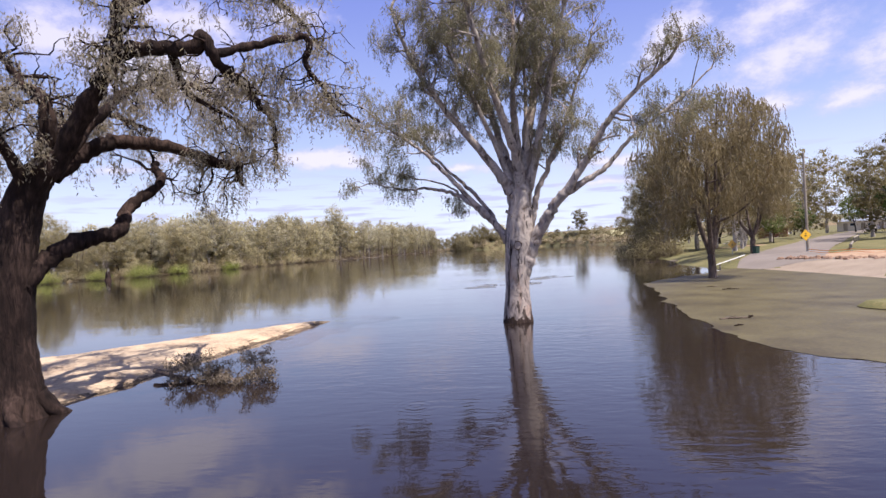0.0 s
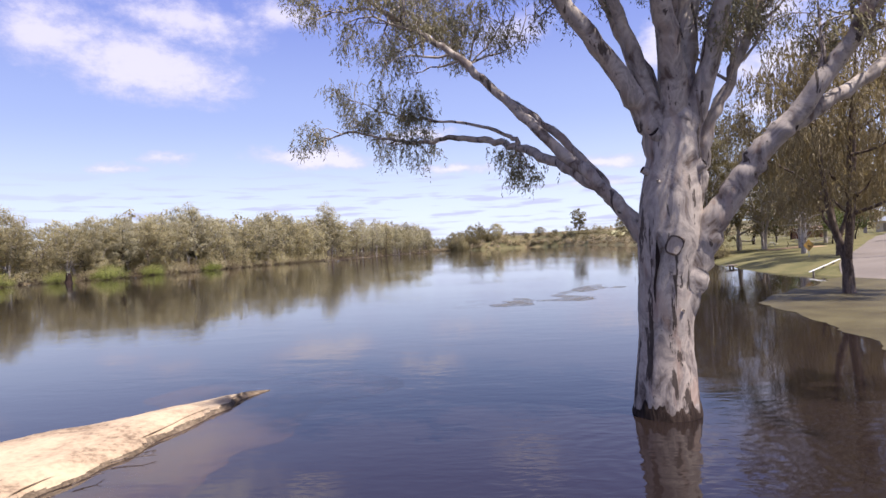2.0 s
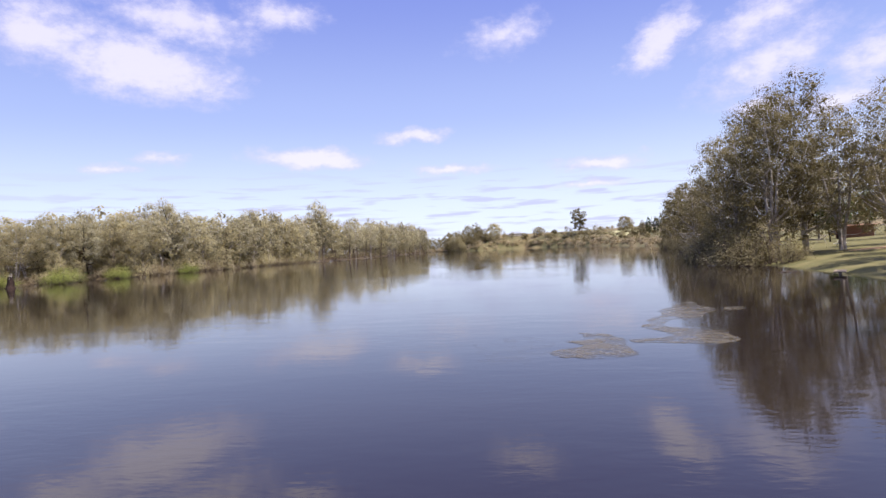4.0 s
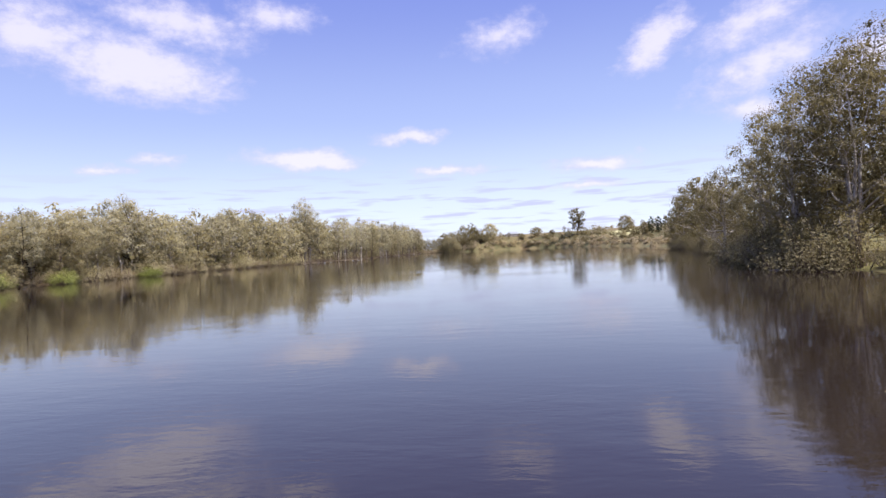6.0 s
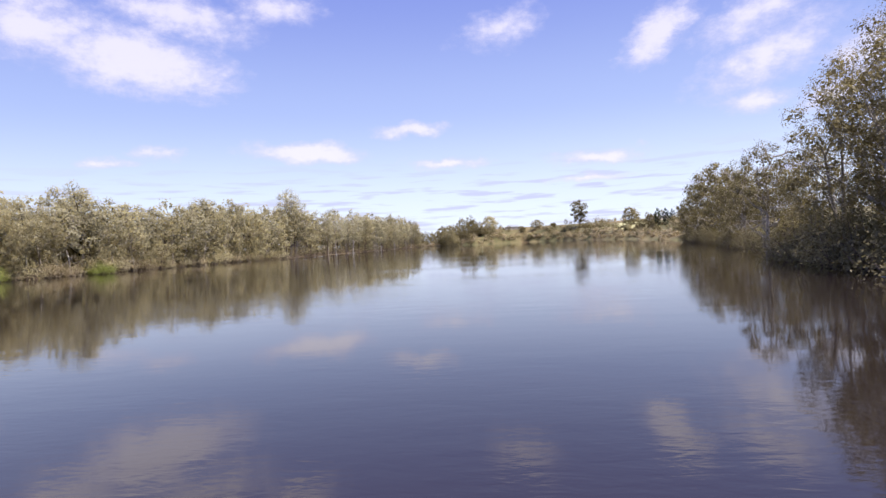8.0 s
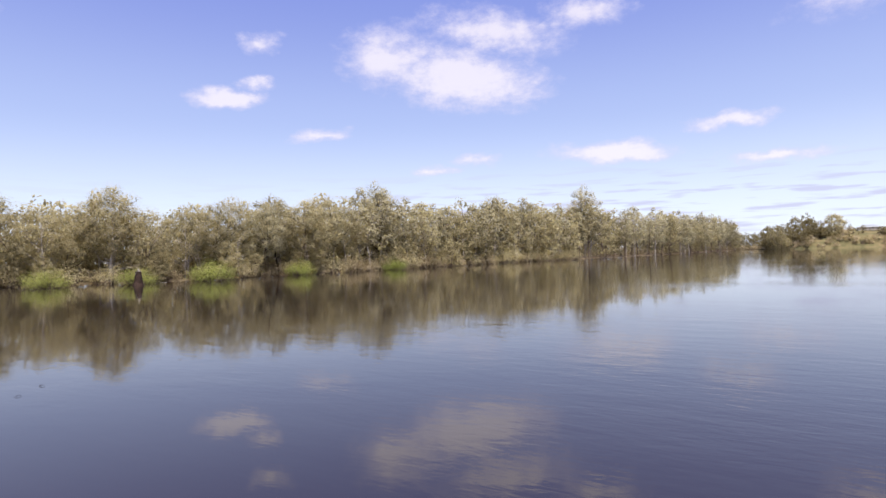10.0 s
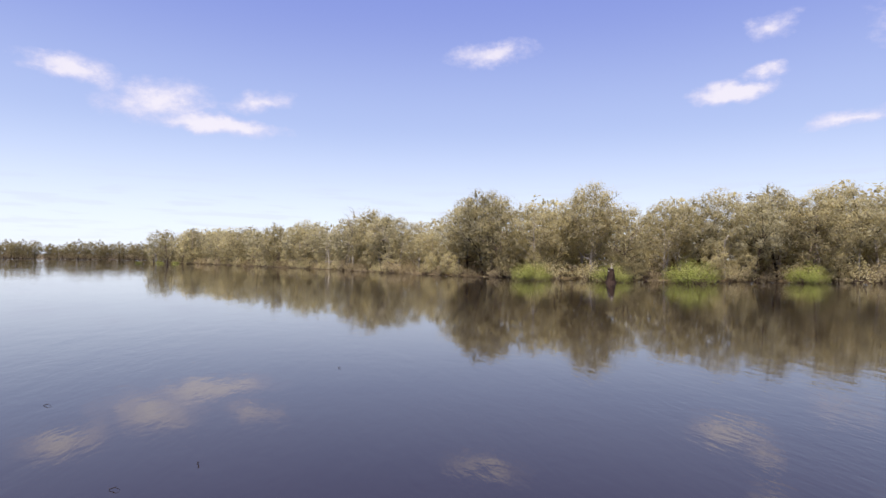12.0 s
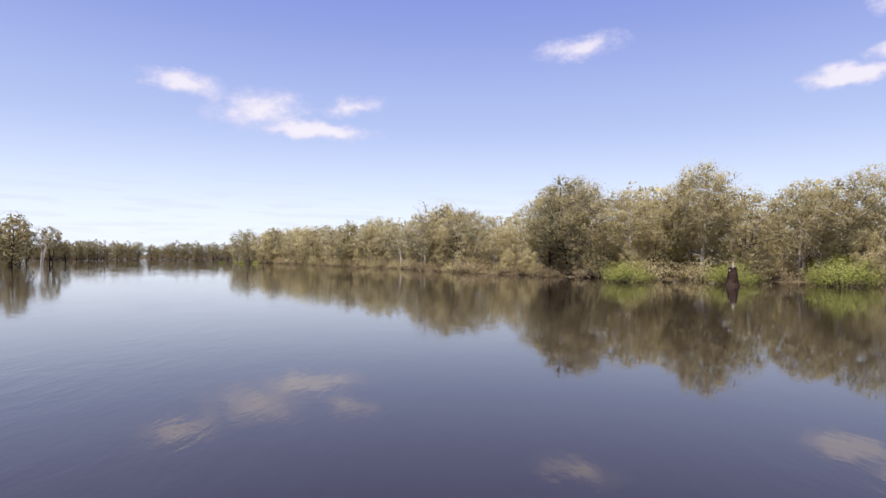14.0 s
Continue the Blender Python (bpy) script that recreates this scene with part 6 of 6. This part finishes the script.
for x, y in ((40, 770), (70, 700), (90, 640), (105, 590), (120, 540)):
    power_pole(x, y, 10.0)


def car(x, y, turn, paint, label):
    t = thing("parked_car", pose(x, y, ground_z(x, y), 0, 0, turn), label, "car")
    bm = boxed((4.4, 1.78, 0.62), pose(0, 0, 0.62), 0.12)
    part("body", (bm, M[paint]), t)
    bm = boxed((2.4, 1.55, 0.62), pose(-0.2, 0, 1.2), 0.1)
    for v in bm.verts:
        if v.co.z > 1.2:
            v.co.x = -0.2 + (v.co.x + 0.2) * 0.74
            v.co.y *= 0.86
    part("cabin", (bm, M["glass"]), t)
    part("roof", (boxed((1.7, 1.3, 0.06), pose(-0.2, 0, 1.53), 0.02), M[paint]), t)
    for sx in (-1.35, 1.35):
        for sy in (-0.82, 0.82):
            wheel = part("wheel", (rod((sx, sy - 0.1, 0.33), (sx, sy + 0.1, 0.33), 0.33, sides=18), M["tyre"]), t)
            part("rim", (rod((sx, sy - 0.11, 0.33), (sx, sy + 0.11, 0.33), 0.2, sides=12), M["steel"]), wheel)


car(84, 196, 20, "car_dark", "dark parked car at the edge of the park")
car(89, 201, 15, "car_white", "white parked car at the edge of the park")

leaner = gum_tree("leaning_gum", 241, 15, 13, 0.36, "dark_bark", "leaf_gum", "dark leaning gum tree on the lawn by the water", 0.4, 52, 90, 0.32, 0.17, lean=0.22, core=8, bare=4)
leaner.matrix_basis = pose(52.8, 148.6, ground_z(52.8, 148.6), 0, 0, -30)


def landing(x, y):
    t = thing("flooded_landing", pose(x, y, 0), "half-drowned concrete landing step with a timber post", "landing")
    part("slab", (boxed((2.6, 0.9, 0.12), pose(0, 0, 0.3, 0, 0, 60), 0.02), M["concrete"]), t)
    for u in (-0.9, 0.9):
        part("post", (rod((u * 0.5, u * 0.87, -0.6), (u * 0.5, u * 0.87, 0.26), 0.09, sides=10), M["timber"]), t)


landing(25.8, 86.2)


def stick(x, y, ln, r, turn, bark, label, name="driftwood", z=0.02, forks=2):
    rng = np.random.default_rng(int(abs(x * 31 + y * 17)))
    t = thing(name, pose(x, y, z, 0, 0, turn), label, "driftwood", "floating driftwood")
    w = Wood()
    p = spline([(-ln / 2, 0, 0), (-ln / 6, 0.05 * ln, 0.02), (ln / 6, -0.03 * ln, 0.03), (ln / 2, 0.02 * ln, 0)], 5)
    w.tube(p, np.linspace(r, r * 0.4, len(p)), 8, 0.12, rng)
    part("stem", w.mesh("stem", M[bark]), t)
    for k in range(forks):
        q = p[min(4 + 3 * k, len(p) - 2)]
        w = Wood()
        e = q + np.array([0.12 * ln, (0.14 if k % 2 else -0.14) * ln, 0.07 * ln])
        w.tube(np.array([q, (q + e) / 2 + 0.01, e]), (r * 0.5, r * 0.35, r * 0.15), 6, 0.1, rng)
        part("branch", w.mesh("branch", M[bark]), t)


for x, y, ln, r, a, bark in ((13.2, 26.5, 1.4, 0.05, 10, "mid_bark"), (14.0, 26.9, 0.8, 0.06, 60, "dark_bark"), (18.0, 41.0, 1.1, 0.05, 5, "dark_bark"), (17.6, 43.6, 0.7, 0.04, 160, "mid_bark"),
                             (12.6, 24.4, 0.5, 0.04, 30, "dark_bark"), (24.5, 92.5, 2.0, 0.05, 10, "mid_bark"), (26.5, 107, 2.6, 0.06, 20, "mid_bark"), (24.5, 112, 2.2, 0.05, -10, "white_bark"), (29, 122, 3.0, 0.07, 5, "mid_bark")):
    stick(x, y, ln, r, a, bark, "weathered driftwood floating at the water's edge")
for x, y, ln, a in ((-23.7, 98.6, 0.5, 20), (-22.7, 97.6, 0.4, 80), (-28.4, 94.1, 0.5, 70), (-32.6, 101.0, 0.4, 30)):
    stick(x, y, ln * 0.42, 0.007, a, "dark_bark", "small dark twig floating on the open river", "driftwood", 0.01, 2)
for x, y, ln, a in ((-7.1, 25.6, 0.8, 30), (-7.3, 24.6, 0.6, 70), (-7.5, 26.4, 0.6, 10)):
    stick(x, y, ln, 0.014, a, "mid_bark", "dead twig pile on the wet sand edge", "dead_twig", 0.06, 4)

sheet("drowned_sand", [(-8.8, 19), (-6.4, 21), (-5.2, 25), (-4.4, 29), (-3.0, 31.5), (-3.6, 33.4), (-6.6, 33.6), (-9.8, 30.8), (-8.4, 27)], 0.006, M["film_sand"], "pinkish sand just below the water round the spit", "sand", 8, 0.8, kind="structure")

# ---- snags and stumps along the far bank ----


def stump(x, y, tall):
    rng = np.random.default_rng(81)
    t = thing("tree_stump", pose(x, y, -0.3), "broken pale-topped dead stump standing in the water", "stump")
    w = Wood()
    w.tube(spline([(0, 0, 0), (0.05, 0, tall * 0.4), (0, 0.05, tall * 0.75), (0.05, 0, tall)], 4), np.interp(np.arange(13), [0, 4, 12], [0.95, 0.65, 0.38]), 12, 0.16, rng)
    part("trunk", w.mesh("trunk", M["dark_bark"]), t)
    for k in range(5):
        a = k * 1.26
        part("splinter", (rod((0.3 * math.cos(a), 0.3 * math.sin(a), tall * 0.8), (0.34 * math.cos(a), 0.34 * math.sin(a), tall * rng.uniform(1.0, 1.25)), 0.16, 0.03, 6), M["white_bark"]), t)


stump(-104.0, 144.6, 2.7)


def dead_tree(seed, tall, label):
    rng = np.random.default_rng(seed)
    t = thing("dead_gum", pose(0, 0, -300), label, "tree", "bare dead gums")
    w = Wood()
    p = spline([(0, 0, -0.5), (rng.uniform(-0.5, 0.5), 0, tall * 0.3), (rng.uniform(-1.2, 1.2), rng.uniform(-0.6, 0.6), tall * 0.65), (rng.uniform(-2, 2), 0, tall)], 5)
    w.tube(p, np.linspace(0.24, 0.04, len(p)), 8, 0.08, rng)
    part("trunk", w.mesh("trunk", M["white_bark"]), t)
    for k in range(9):
        b, tips = Wood(), []
        q = p[int(rng.integers(len(p) // 3, len(p)))]
        shoot(rng, q, rng.standard_normal(3) + np.array([0, 0, 0.7]), tall * rng.uniform(0.15, 0.34), 0.1, 0, b, tips, 0.1, 0.35, (3, 2), 1, 6, 0.55)
        part("branch", b.mesh("branch", M["white_bark"]), t)
    return t


dead = [dead_tree(301, 11, "bare pale dead gum tree on the flooded bank"), dead_tree(302, 8, "bare leaning dead gum tree on the flooded bank"), dead_tree(303, 14, "tall bare dead gum tree above the flooded bank")]
rngd = np.random.default_rng(91)
for k, (x, y) in enumerate(along(LEFT_EDGE[3:], 21, 3.0, 2.0, rngd)):
    place(dead[k % 3], x, y, rngd.uniform(0.6, 1.15) * grown(y), rngd.uniform(0, 360))
for x, y in ((-104, 420), (-112, 365)):
    place(dead[2], x - 4, y, 1.6, rngd.uniform(0, 360))
for x, y, s in ((-213, -14, 1.0), (-209, -12, 0.8)):
    place(dead[0], x, y, s, rngd.uniform(0, 360))
for x, y in ((40, 168), (52, 208)):
    place(dead[0], x, y, 1.3, rngd.uniform(0, 360))

# the patterns that the repeats were copied from
for ob in [o for o in scene.objects if o.parent is None and o.location.z < -200]:
    for o in (*ob.children_recursive, ob):
        bpy.data.objects.remove(o)
